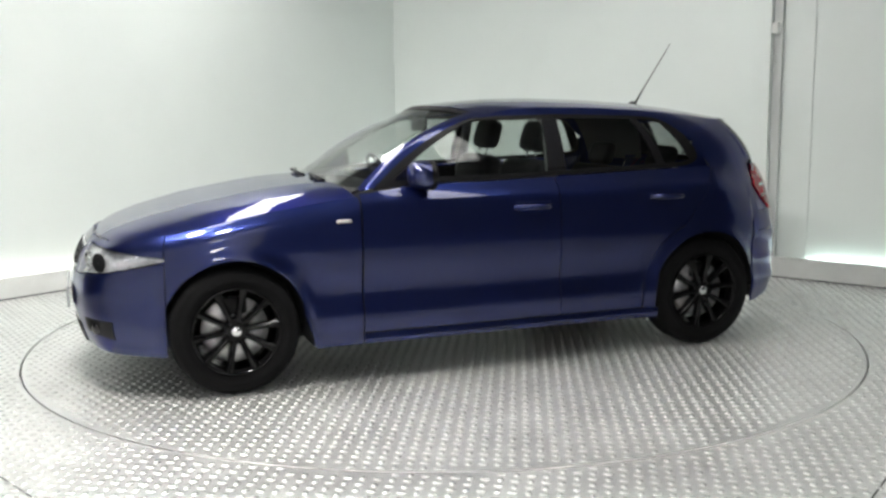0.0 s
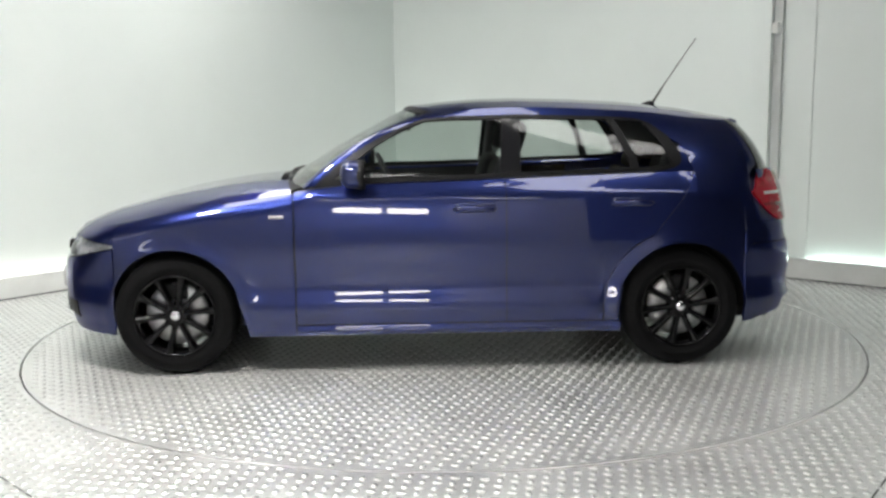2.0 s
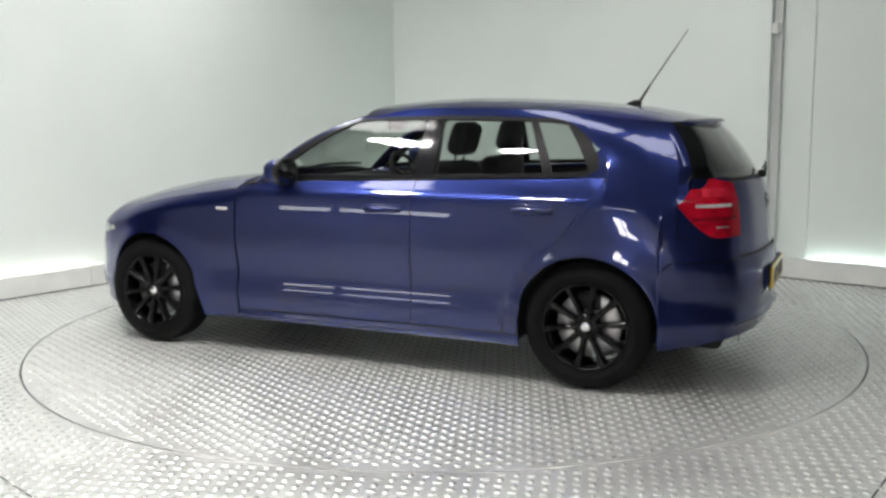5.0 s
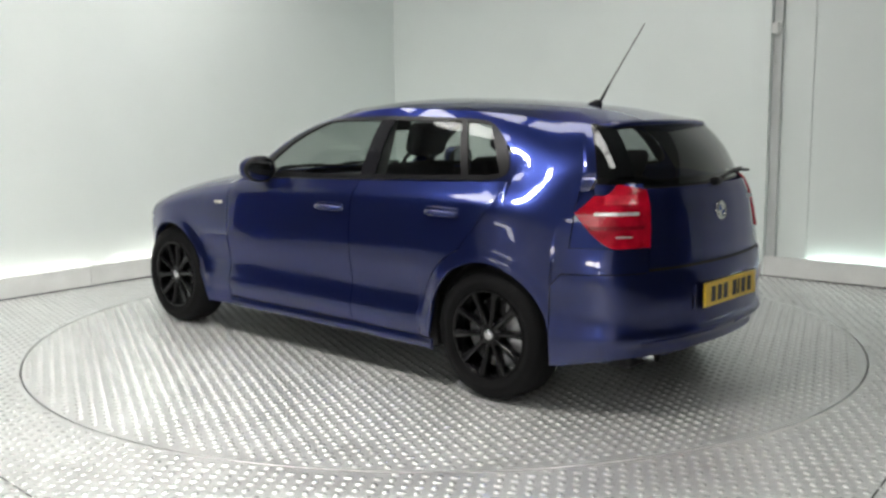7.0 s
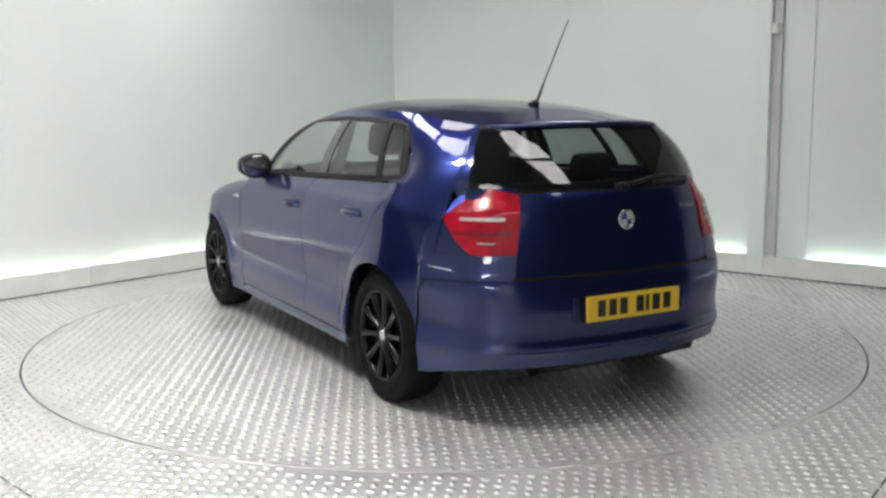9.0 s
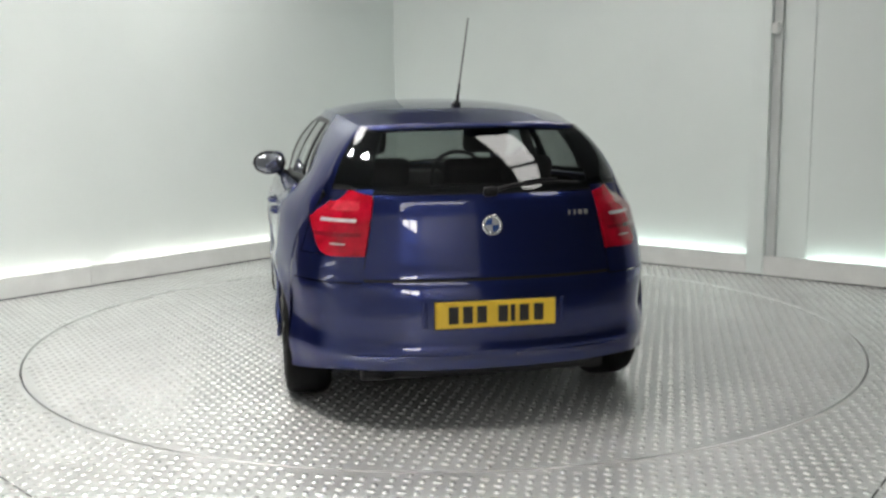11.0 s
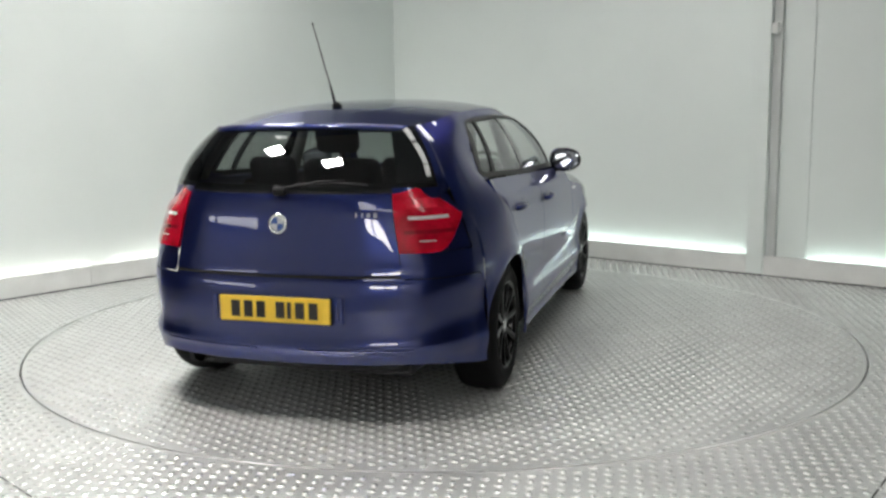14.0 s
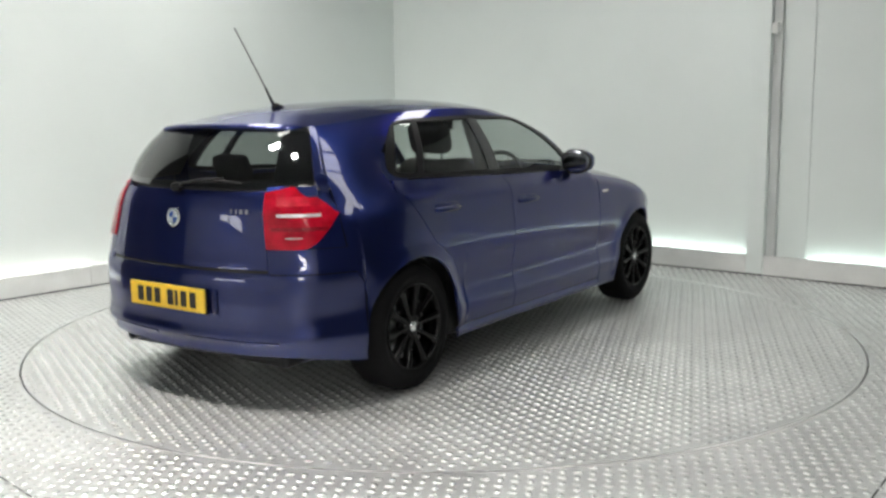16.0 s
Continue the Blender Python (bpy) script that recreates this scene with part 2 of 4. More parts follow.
    strip(-0.080, -0.036, -STAGE + 0.1, -3.56, "y", WARMSTRIP)
    # floor round the turntable: one sheet with a round hole
    n = 128
    ring, outer = [], []
    inv = ROOM.inverted()
    for k in range(n):
        a = 2 * math.pi * k / n
        d = Vector((math.cos(a), math.sin(a), 0))
        ring.append(d * (R_TABLE + 0.010))
        o, dl = inv @ Vector((0, 0, 0)), inv.to_3x3() @ d
        ts = []
        for c, lo, hi in ((0, -0.3, RX + 0.3), (1, -RY - 0.3, 0.3)):
            if abs(dl[c]) > 1e-6:
                ts.append(((hi if dl[c] > 0 else lo) - o[c]) / dl[c])
        outer.append(d * min(ts))
    verts = [(*v[:2], 0.0) for v in ring + outer] + [(*v[:2], -0.05) for v in ring]
    faces = [(k, k + n, (k + 1) % n + n, (k + 1) % n) for k in range(n)]
    faces += [(k, (k + 1) % n, (k + 1) % n + 2 * n, k + 2 * n) for k in range(n)]
    floor = structure(mesh_ob("floor", verts, faces, PLATE, smooth=False), "grey steel tread plate floor with raised studs", "floor")
    # studs of the fixed floor within the stretch round the turntable
    pts = []
    for x, y, a in stud_grid(-8.4, 8.4, -8.4, 8.4, 0.62):
        l = inv @ Vector((x, y, 0))
        if math.hypot(x, y) > R_TABLE + 0.03 and 0.02 < l.x < RX - 0.1 and -RY < l.y < -0.02:
            pts.append((x, y, a))
    studs = studs_ob("floor_studs", pts, None)
    studs.parent = floor
    tagged(studs, "raised oval studs of the tread plate", kind="stuff")
    # joint in the plates
    for (x0, y0), (x1, y1) in (((1.05, -3.35), (2.1, -1.95)), ((-2.1, -2.08), (-1.2, -2.95))):
        v = Vector((x1 - x0, y1 - y0, 0))
        nrm = Vector((-v.y, v.x, 0)).normalized() * 0.004
        a, b = Vector((x0, y0, 0.0015)), Vector((x1, y1, 0.0015))
        j = mesh_ob("floor_joint", [a - nrm, b - nrm, b + nrm, a + nrm], [(0, 1, 2, 3)], JOINT_SHADE, smooth=False)
        structure(j, "dark joint between two floor plates", "joint")


def stud_grid(x0, x1, y0, y1, turn):
    p = 0.080
    ca, sa = math.cos(turn), math.sin(turn)
    for i in range(int((x1 - x0) / p)):
        for j in range(int((y1 - y0) / p)):
            for s in (0, 1):
                x, y = x0 + (i + 0.5 * s) * p, y0 + (j + 0.5 * s) * p
                yield ca * x - sa * y, sa * x + ca * y, turn + (math.pi / 4 if s else -math.pi / 4)


def studs_ob(name, pts, parent):
    """Raised lens-shaped studs, eight triangles each, in one mesh."""
    pts = np.array(pts)
    L, W, Hh = 0.0215, 0.0125, 0.0055
    base = np.array([(L, 0, 0), (L * 0.45, W, 0), (-L * 0.45, W, 0), (-L, 0, 0), (-L * 0.45, -W, 0), (L * 0.45, -W, 0), (L * 0.5, 0, Hh), (-L * 0.5, 0, Hh)])
    c, s = np.cos(pts[:, 2])[:, None], np.sin(pts[:, 2])[:, None]
    v = np.empty((len(pts), 8, 3))
    v[:, :, 0] = pts[:, 0:1] + c * base[:, 0] - s * base[:, 1]
    v[:, :, 1] = pts[:, 1:2] + s * base[:, 0] + c * base[:, 1]
    v[:, :, 2] = base[:, 2]
    tri = np.array([(0, 1, 6), (1, 2, 7), (1, 7, 6), (2, 3, 7), (3, 4, 7), (4, 5, 6), (4, 6, 7), (5, 0, 6)])
    f = (tri[None] + 8 * np.arange(len(pts))[:, None, None]).reshape(-1, 3)
    ob = mesh_ob(name, v.reshape(-1, 3).tolist(), f.tolist(), STUD_GLINT, parent)
    return ob


def build_turntable():
    root = new("turntable")
    tagged(root, "round steel tread plate turntable flush with the floor", "turntable")
    n = 128
    verts = [(0, 0, 0)] + [(R_TABLE * math.cos(2 * math.pi * k / n), R_TABLE * math.sin(2 * math.pi * k / n), 0) for k in range(n)]
    verts += [(v[0], v[1], -0.06) for v in verts[1:]]
    faces = [(0, 1 + k, 1 + (k + 1) % n) for k in range(n)]
    faces += [(1 + k, 1 + n + k, 1 + n + (k + 1) % n, 1 + (k + 1) % n) for k in range(n)]
    mesh_ob("disc", verts, faces, PLATE, root, smooth=False)
    pts = [(x, y, a) for x, y, a in stud_grid(-3.6, 3.6, -3.6, 3.6, 0.35) if math.hypot(x, y) < R_TABLE - 0.028]
    tagged(studs_ob("studs", pts, root), "raised oval studs of the tread plate", kind="stuff")
    # flat black ring below the gap; its colour stands in for the shade there
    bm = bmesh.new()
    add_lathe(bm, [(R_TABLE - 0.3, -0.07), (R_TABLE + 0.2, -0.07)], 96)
    structure(part("floor_gap_shade", bm, JOINT_SHADE, None), "black ring standing in for shade below the turntable gap", "pit")
    return root


def wall_panel(x, z0, z1, w, glow):
    """An upright light panel on the wall behind the camera."""
    root = new("wall_light")
    tagged(root, "upright white glowing light panel on the wall", "wall light", "upright light panels")
    y = -RY + 0.004
    bm = bmesh.new()
    add_box(bm, x, x + w, y, y + 0.08, z0, z1, 0.006, m=ROOM)
    part("housing", bm, PLASTIC, root)
    bm = bmesh.new()
    add_box(bm, x + 0.03, x + w - 0.03, y + 0.082, y + 0.092, z0 + 0.03, z1 - 0.03, m=ROOM)
    part("diffuser", bm, glow, root, "glowing white diffuser")


def spot_panel(x, y):
    root = new("spot_light")
    root.matrix_basis = pose(x, y, CEILING_Z - 0.125)
    tagged(root, "square bright spot panel under the ceiling", "spot light", "spot lights")
    bm = bmesh.new()
    add_box(bm, -0.18, 0.18, -0.18, 0.18, 0.0, 0.12, 0.01)
    part("housing", bm, PLASTIC, root)
    bm = bmesh.new()
    add_box(bm, -0.154, 0.154, -0.154, 0.154, -0.012, -0.002)
    part("diffuser", bm, SPOT, root, "glowing white diffuser")


def ceiling_panel(m, w, l, glow):
    root = new("ceiling_light")
    root.matrix_basis = m
    tagged(root, "rectangular white glowing ceiling light panel", "ceiling light", "rows of ceiling lights")
    bm = bmesh.new()
    add_box(bm, -w / 2, w / 2, -l / 2, l / 2, 0.0, 0.06, 0.006)
    part("housing", bm, KICK, root)
    bm = bmesh.new()
    add_box(bm, -w / 2 + 0.02, w / 2 - 0.02, -l / 2 + 0.02, l / 2 - 0.02, -0.012, -0.002)
    part("diffuser", bm, glow, root, "glowing white diffuser")
    return root


def build_lights():
    first = None
    # one row slants across the room, the other runs beside the turntable
    rows = [pose(1.23 + 0.682 * k * 1.35, -1.94 - 0.731 * k * 1.35, CEILING_Z - 0.065, 0, 0, 43) for k in (-2, -1, 0, 1)]
    rows += [pose(x, -5.6, CEILING_Z - 0.065, 0, 0, 90) for x in (-0.55, 0.75)]
    for m in rows:
        first = copy_thing(first, m) if first else ceiling_panel(m, 0.55, 1.25, ROWGLOW)
    first, rows = None, []
    # this single panel is added only to brighten the right-hand wall
    rows.append(pose(1.35, 1.15, CEILING_Z - 0.065, 0, 0, 43))
    rows += [pose(-1.7, y, CEILING_Z - 0.065) for y in (-0.6, 0.75, 2.1)]
    for m in rows:
        first = copy_thing(first, m) if first else ceiling_panel(m, 0.55, 1.25, GLOW)
    wall_panel(1.30, 1.30, 1.52, 0.60, LOWBANK)
    wall_panel(1.95, 1.30, 1.52, 1.15, LOWBANK)
    wall_panel(6.9, 1.70, 2.14, 0.72, BANK)
    wall_panel(7.66, 1.70, 2.14, 0.72, BANK)
    for x, y in ((-1.25, -2.5), (-2.1, -1.6)):
        spot_panel(x, y)


# ---- the car: x forward, y to its left, z up, origin on the ground midway between the axles ----
OUT = spline([(2.075, 0.0), (2.055, 0.30), (1.97, 0.56), (1.80, 0.735), (1.58, 0.825), (1.33, 0.868), (0.95, 0.872), (0.5, 0.872), (0.0, 0.874),
              (-0.5, 0.876), (-1.0, 0.882), (-1.33, 0.888), (-1.58, 0.862), (-1.80, 0.790), (-1.97, 0.660), (-2.07, 0.42), (-2.105, 0.20), (-2.115, 0.0)])
OUT_N = 17
_us = np.linspace(0, OUT_N, 1701)
_pts = np.array([OUT(u) for u in _us])


def u_at_x(x):
    return float(np.interp(-x, -_pts[:, 0], _us))


def u_front_y(y):
    return float(np.interp(y, _pts[:500, 1], _us[:500]))


def u_rear_y(y):
    return float(np.interp(-y, -_pts[1200:, 1], _us[1200:]))


D_SIDE = table([(0.10, 0.16), (0.15, 0.07), (0.18, 0.03), (0.22, 0.006), (0.25, 0.016), (0.28, 0.012), (0.31, 0.002), (0.345, 0.0), (0.37, 0.003), (0.42, 0.018),
                (0.46, 0.024), (0.52, 0.018), (0.60, 0.004), (0.68, 0.0), (0.76, 0.004), (0.85, 0.014), (0.90, 0.022), (0.935, 0.032), (0.96, 0.060), (1.0, 0.092), (1.05, 0.125)])
D_FRONT = table([(0.10, 0.25), (0.17, 0.10), (0.22, 0.045), (0.30, 0.02), (0.40, 0.0), (0.50, 0.0), (0.56, 0.012), (0.60, 0.03), (0.66, 0.05), (0.72, 0.09), (0.80, 0.18), (1.0, 0.5)])
D_REAR = table([(0.10, 0.30), (0.19, 0.10), (0.26, 0.040), (0.31, 0.024), (0.335, 0.004), (0.35, 0.0), (0.375, 0.010), (0.42, 0.010), (0.50, 0.0), (0.58, 0.005), (0.63, 0.016), (0.655, 0.030), (0.68, 0.036),
                (0.72, 0.038), (0.82, 0.050), (0.92, 0.064), (0.99, 0.086), (1.03, 0.112), (1.10, 0.17)])


def ease(f):
    f = min(max(f, 0.0), 1.0)
    return f * f * (3 - 2 * f)


AXLE, HUB_Z, ARCH_R = 1.33, 0.316, 0.345


def body(u, z, push=0.0):
    p = OUT(u)
    t = OUT(min(u + 0.02, OUT_N)) - OUT(max(u - 0.02, 0))
    t /= np.linalg.norm(t)
    nx, ny = -t[1], t[0]
    if nx * p[0] * 0.5 + ny * p[1] < 0:
        nx, ny = -nx, -ny
    ws = ny * ny
    side = D_SIDE(z)
    if z > 0.90 and p[0] < -1.30:  # the shoulder stays upright below the rear pillar
        side += (0.022 + 0.50 * (z - 0.90) - side) * ease((-1.30 - p[0]) / 0.18) * (1 - ease((-1.64 - p[0]) / 0.12))
    d = ws * side + (1 - ws) * (D_FRONT(z) if nx > 0 else D_REAR(z))
    for ax in (AXLE, -AXLE):       # flared arch lips
        r = math.hypot(p[0] - ax, z - HUB_Z)
        d -= ws * 0.014 * math.exp(-((r - ARCH_R) / 0.05) ** 2)
        if r < ARCH_R + 0.3:
            f = max(0.0, 1 - abs(r - ARCH_R) / 0.14)
            d += ws * f * 0.5 * (0.003 - D_SIDE(z) * 0.8)
    if p[0] > 0.6:                 # the wing rolls over towards the bonnet
        h = HOODLINE(min(p[0], 1.97)) - z
        d += ws * 0.050 * max(0.0, 1 - h / 0.075) ** 2 * ease((p[0] - 0.60) / 0.2)
    d -= push
    y = max(p[1] - ny * d, 0.0) if abs(p[1]) > 1e-6 else 0.0
    back, up = ease((-1.38 - p[0]) / 0.48), ease((z - 0.60) / 0.42)     # the tail draws in above the bumper
    if y > 0.3:
        y -= 0.075 * back * up * ease((y - 0.30) / 0.45)
    return Vector((p[0] - nx * d, y, z))


BELT = spline([(0.80, 0, 0.99), (0.765, 0.40, 0.985), (0.675, 0.675, 0.962), (0.595, 0.735, 0.972), (0.26, 0.752, 0.997), (-0.05, 0.757, 1.003), (-0.37, 0.760, 1.012),
               (-0.49, 0.760, 1.016), (-0.85, 0.752, 1.026), (-1.415, 0.726, 1.040), (-1.62, 0.726, 1.030), (-1.825, 0.612, 1.022), (-1.948, 0.34, 1.014), (-1.994, 0, 1.012)])
RAIL = spline([(0.09, 0, 1.388), (0.05, 0.33, 1.376), (-0.03, 0.50, 1.352), (-0.10, 0.545, 1.345), (-0.20, 0.556, 1.358), (-0.28, 0.560, 1.366), (-0.40, 0.562, 1.371),
               (-0.50, 0.563, 1.372), (-0.78, 0.560, 1.365), (-1.18, 0.550, 1.341), (-1.48, 0.520, 1.305), (-1.68, 0.475, 1.290), (-1.73, 0.30, 1.300), (-1.752, 0, 1.305)])
BULGE = spline([(0, 0, .015), (0, .004, .02), (.03, .015, .05), (.03, .025, .05), (.01, .026, .025), (0, .026, .008), (0, .026, 0), (0, .026, 0), (0, .028, 0), (-.02, .021, .02),
                (-.02, .026, .012), (-.02, .018, .010), (-.02, .005, .008), (-.02, 0, .008)])


def green(k, v, push=0.0):
    b, r, g = BELT(k), RAIL(k), BULGE(k)
    p = b + (r - b) * v + g * 4 * v * (1 - v)
    q = Vector(p)
    if push:
        e = 0.02
        k0, k1 = max(k - e, 0), min(k + e, 13)
        tk = BELT(k1) + (RAIL(k1) - BELT(k1)) * v - BELT(k0) - (RAIL(k0) - BELT(k0)) * v
        tv = r - b
        n = Vector(np.cross(tv, tk)).normalized()
        c = Vector((-0.5, 0, 0.9))
        if n.dot(q - c) < 0:
            n = -n
        q = q + n * push
    q.y = max(q.y, 0.0)
    return q


def panel(name, cols, material, parent, sgn=1, label="", flange=0.012, both=False):
    """A sheet of points, cols[i][j], with its rim folded inwards. both: joins it to its mirror half at the centre line (first column)."""
    if both:
        cols = [[Vector((p.x, -p.y, p.z)) for p in c] for c in cols[:0:-1]] + cols
    ni, nj = len(cols), len(cols[0])
    P = [[Vector((p.x, p.y * sgn, p.z)) for p in c] for c in cols]
    ref = Vector((-0.2, 0, 0.6))
    verts, faces = [], []
    for c in P:
        verts += c
    idx = lambda i, j: i * nj + j
    mid = P[ni // 2][nj // 2]
    nrm = (P[min(ni // 2 + 1, ni - 1)][nj // 2] - P[max(ni // 2 - 1, 0)][nj // 2]).cross(P[ni // 2][min(nj // 2 + 1, nj - 1)] - P[ni // 2][max(nj // 2 - 1, 0)])
    flip = nrm.dot(mid - ref) < 0
    for i in range(ni - 1):
        for j in range(nj - 1):
            f = (idx(i, j), idx(i + 1, j), idx(i + 1, j + 1), idx(i, j + 1))
            faces.append(f[::-1] if flip else f)
    if flange:
        rim = [(i, 0) for i in range(ni)] + [(ni - 1, j) for j in range(1, nj)] + [(i, nj - 1) for i in range(ni - 2, -1, -1)] + [(0, j) for j in range(nj - 2, 0, -1)]
        base = len(verts)
        for i, j in rim:
            a, b = P[min(i + 1, ni - 1)][j] - P[max(i - 1, 0)][j], P[i][min(j + 1, nj - 1)] - P[i][max(j - 1, 0)]
            n = a.cross(b)
            n = n.normalized() if n.length > 1e-9 else nrm.normalized()
            if flip:
                n = -n
            verts.append(P[i][j] - n * flange)
        # own copies of the rim keep the fold crisp
        base2 = len(verts)
        verts += [P[i][j].copy() for i, j in rim]
        m = len(rim)
        for k in range(m):
            f = (base2 + k, base + k, base + (k + 1) % m, base2 + (k + 1) % m)
            faces.append(f[::-1] if flip else f)
    return mesh_ob(name, verts, faces, material, parent, label)


G = 0.0022     # half a shut line


def side_cols(xs, lo, hi, nv):
    cols = []
    for x in xs:
        u = u_at_x(x)
        a, b = lo(x) + G, hi(x) - G
        cols.append([body(u, a + (b - a) * j / nv) for j in range(nv + 1)])
    return cols


def u_cols(us, lo, hi, nv, push=0.0):
    cols = []
    for u in us:
        a, b = lo(u) + G, hi(u) - G
        cols.append([body(u, a + (b - a) * j / nv, push) for j in range(nv + 1)])
    return cols


def circle_z(x, ax, r, floor_z):
    d = r * r - (x - ax) ** 2
    return max(floor_z, HUB_Z + math.sqrt(d)) if d > 0 else floor_z


def arch_xs(ax, r, x0, x1, n, sill):
    """Stations between x0 and x1 (falling), bunched where the arch is steep."""
    end = math.sqrt(r * r - (HUB_Z - sill) ** 2)
    xs = [ax + end * math.cos(math.pi * k / n) for k in range(n + 1)]
    return sorted({round(x, 5) for x in xs if x1 <= x <= x0} | {x0, x1}, reverse=True)


def lin(a, b, n):
    return [a + (b - a) * k / n for k in range(n + 1)]


SILL = 0.195


def bump_top(x):
    return 0.643 if x < -1.72 else 0.643 - (x + 1.72) * 1.2


HOODLINE = table([(1.97, 0.745), (1.85, 0.755), (1.62, 0.792), (1.40, 0.835), (1.16, 0.878), (0.90, 0.915), (0.70, 0.942), (0.5, 0.95)])
BELT_Z = table([(0.72, 0.948), (0.60, 0.962), (0.44, 0.980), (0.20, 0.988), (-0.05, 0.993), (-0.4, 1.002), (-0.85, 1.016), (-1.41, 1.032), (-1.62, 1.025), (-1.80, 1.012)])


def wheel(parent, x, side):
    root = new("wheel")
    root.parent = parent
    root.matrix_basis = pose(x, side * 0.756, HUB_Z, 0, 0, 0 if side > 0 else 180)
    tagged(root, "gloss black multi-spoke alloy wheel with a black tyre")
    T = Matrix.Rotation(radians(-90), 4, "X")       # lathe axis to +y, the outer side
    bm = bmesh.new()
    add_lathe(bm, [(0.212, -0.095), (0.240, -0.104), (0.280, -0.106), (0.303, -0.092), (0.313, -0.070), (0.316, -0.03), (0.316, 0.03), (0.313, 0.070), (0.303, 0.092),
                   (0.285, 0.104), (0.262, 0.1065), (0.258, 0.109), (0.244, 0.108), (0.240, 0.105), (0.222, 0.100), (0.212, 0.092)], 56, T)
    part("tyre", bm, RUBBER, root, "black rubber tyre", True)
    bm = bmesh.new()
    add_lathe(bm, [(0.214, 0.093), (0.217, 0.099), (0.213, 0.104), (0.205, 0.101), (0.199, 0.085), (0.193, 0.04), (0.190, -0.08), (0.205, -0.095), (0.214, -0.095)], 56, T)
    # ten paired spokes
    for k in range(10):
        a = 2 * math.pi * k / 10 + 0.12
        R = Matrix.Rotation(a, 4, "Y")
        vs = []
        for r, wd, y0, y1 in ((0.045, 0.017, 0.045, 0.088), (0.10, 0.0165, 0.05, 0.090), (0.16, 0.019, 0.06, 0.096), (0.203, 0.030, 0.065, 0.100)):
            vs.append([bm.verts.new(R @ Vector((r, y, s))) for y, s in ((y0, -wd), (y1, -wd * 0.65), (y1 + 0.004, 0), (y1, wd * 0.65), (y0, wd))])
        for p, q in zip(vs, vs[1:]):
            for j in range(5):
                bm.faces.new((p[j], p[(j + 1) % 5], q[(j + 1) % 5], q[j]))
    add_lathe(bm, [(0.001, 0.088), (0.040, 0.090), (0.062, 0.086), (0.066, 0.060), (0.066, 0.02)], 32, T)
    part("rim", bm, RIMBLACK, root, "gloss black ten-spoke alloy rim", True)
    bm = bmesh.new()
    add_lathe(bm, [(0.001, 0.0965), (0.020, 0.0955), (0.025, 0.091), (0.026, 0.086)], 24, T)
    part("centre_cap", bm, CHROME, root, "small silver centre cap", True)
    for k in range(5):
        a = 2 * math.pi * k / 5 + 0.4
        bm = bmesh.new()
        add_lathe(bm, [(0.001, 0.094), (0.007, 0.093), (0.008, 0.084)], 8, Matrix.Rotation(a, 4, "Y") @ Matrix.Translation((0.048, 0, 0)) @ T)
        part("wheel_bolt", bm, TRIMBLACK, root, smooth=True)
    bm = bmesh.new()
    add_lathe(bm, [(0.05, 0.020), (0.06, 0.030), (0.160, 0.030), (0.162, 0.026), (0.162, 0.010), (0.05, 0.008)], 40, T)
    part("brake_disc", bm, DISC, root, "grey steel brake disc", True)
    bm = bmesh.new()
    add_box(bm, -0.06, 0.06, -0.02, 0.045, 0.075, 0.16, 0.012)
    part("brake_caliper", bm, PLASTIC, root, smooth=True)
    return root


def door_handle(parent, x, z, sgn):
    y = body(u_at_x(x), z).y
    bm = bmesh.new()
    add_box(bm, -0.105, 0.105, -0.028, 0.0, -0.030, 0.030, 0.012)
    o = part("handle_cup", bm, PAINT, parent, smooth=True)
    o.matrix_basis = pose(x, sgn * (y - 0.0 + 0.002), z) @ Matrix.Diagonal((1, sgn * 0.3, 1, 1))
    bm = bmesh.new()
    pts = [(0.105, -0.012, 0.0), (0.09, 0.012, 0.002), (0.05, 0.026, 0.003), (0.0, 0.030, 0.003), (-0.05, 0.027, 0.002), (-0.09, 0.014, 0.0), (-0.105, -0.010, 0.0)]
    add_tube(bm, pts, [0.010, 0.013, 0.0145, 0.015, 0.0145, 0.013, 0.010], 10)
    o = part("door_handle", bm, PAINT, parent, "body-coloured pull handle", True)
    o.matrix_basis = pose(x, sgn * (y + 0.003), z) @ Matrix.Diagonal((1, sgn * 0.9, 1, 1))


def g_cols(ks, lo, hi, nv, push=0.0):
    return [[green(k, lo(k) + (hi(k) - lo(k)) * j / nv, push) for j in range(nv + 1)] for k in ks]


DOOR_EDGE = table([(-1.06, 0.40), (-1.13, 0.62), (-1.17, 0.70), (-1.24, 0.790), (-1.32, 0.885), (-1.375, 0.965), (-1.405, 1.024)])


def door_low(x):
    z = circle_z(x, -AXLE, 0.42, 0.255)
    return max(z, DOOR_EDGE(x)) if x < -1.10 else z


VTOP = table([(2.5, 0.80), (3.0, 0.86), (4.0, 0.885), (5.0, 0.888), (7.0, 0.888), (8.0, 0.882), (8.45, 0.872), (8.65, 0.857), (8.75, 0.835), (8.83, 0.79), (8.88, 0.725), (8.91, 0.64), (8.93, 0.52), (8.935, 0.40), (8.94, 0.34), (9.0, 0.34)])
VLOW = table([(8.0, 0.0), (8.66, 0.0), (8.78, 0.02), (8.86, 0.06), (8.905, 0.125), (8.93, 0.22), (8.94, 0.34), (9.0, 0.34)])


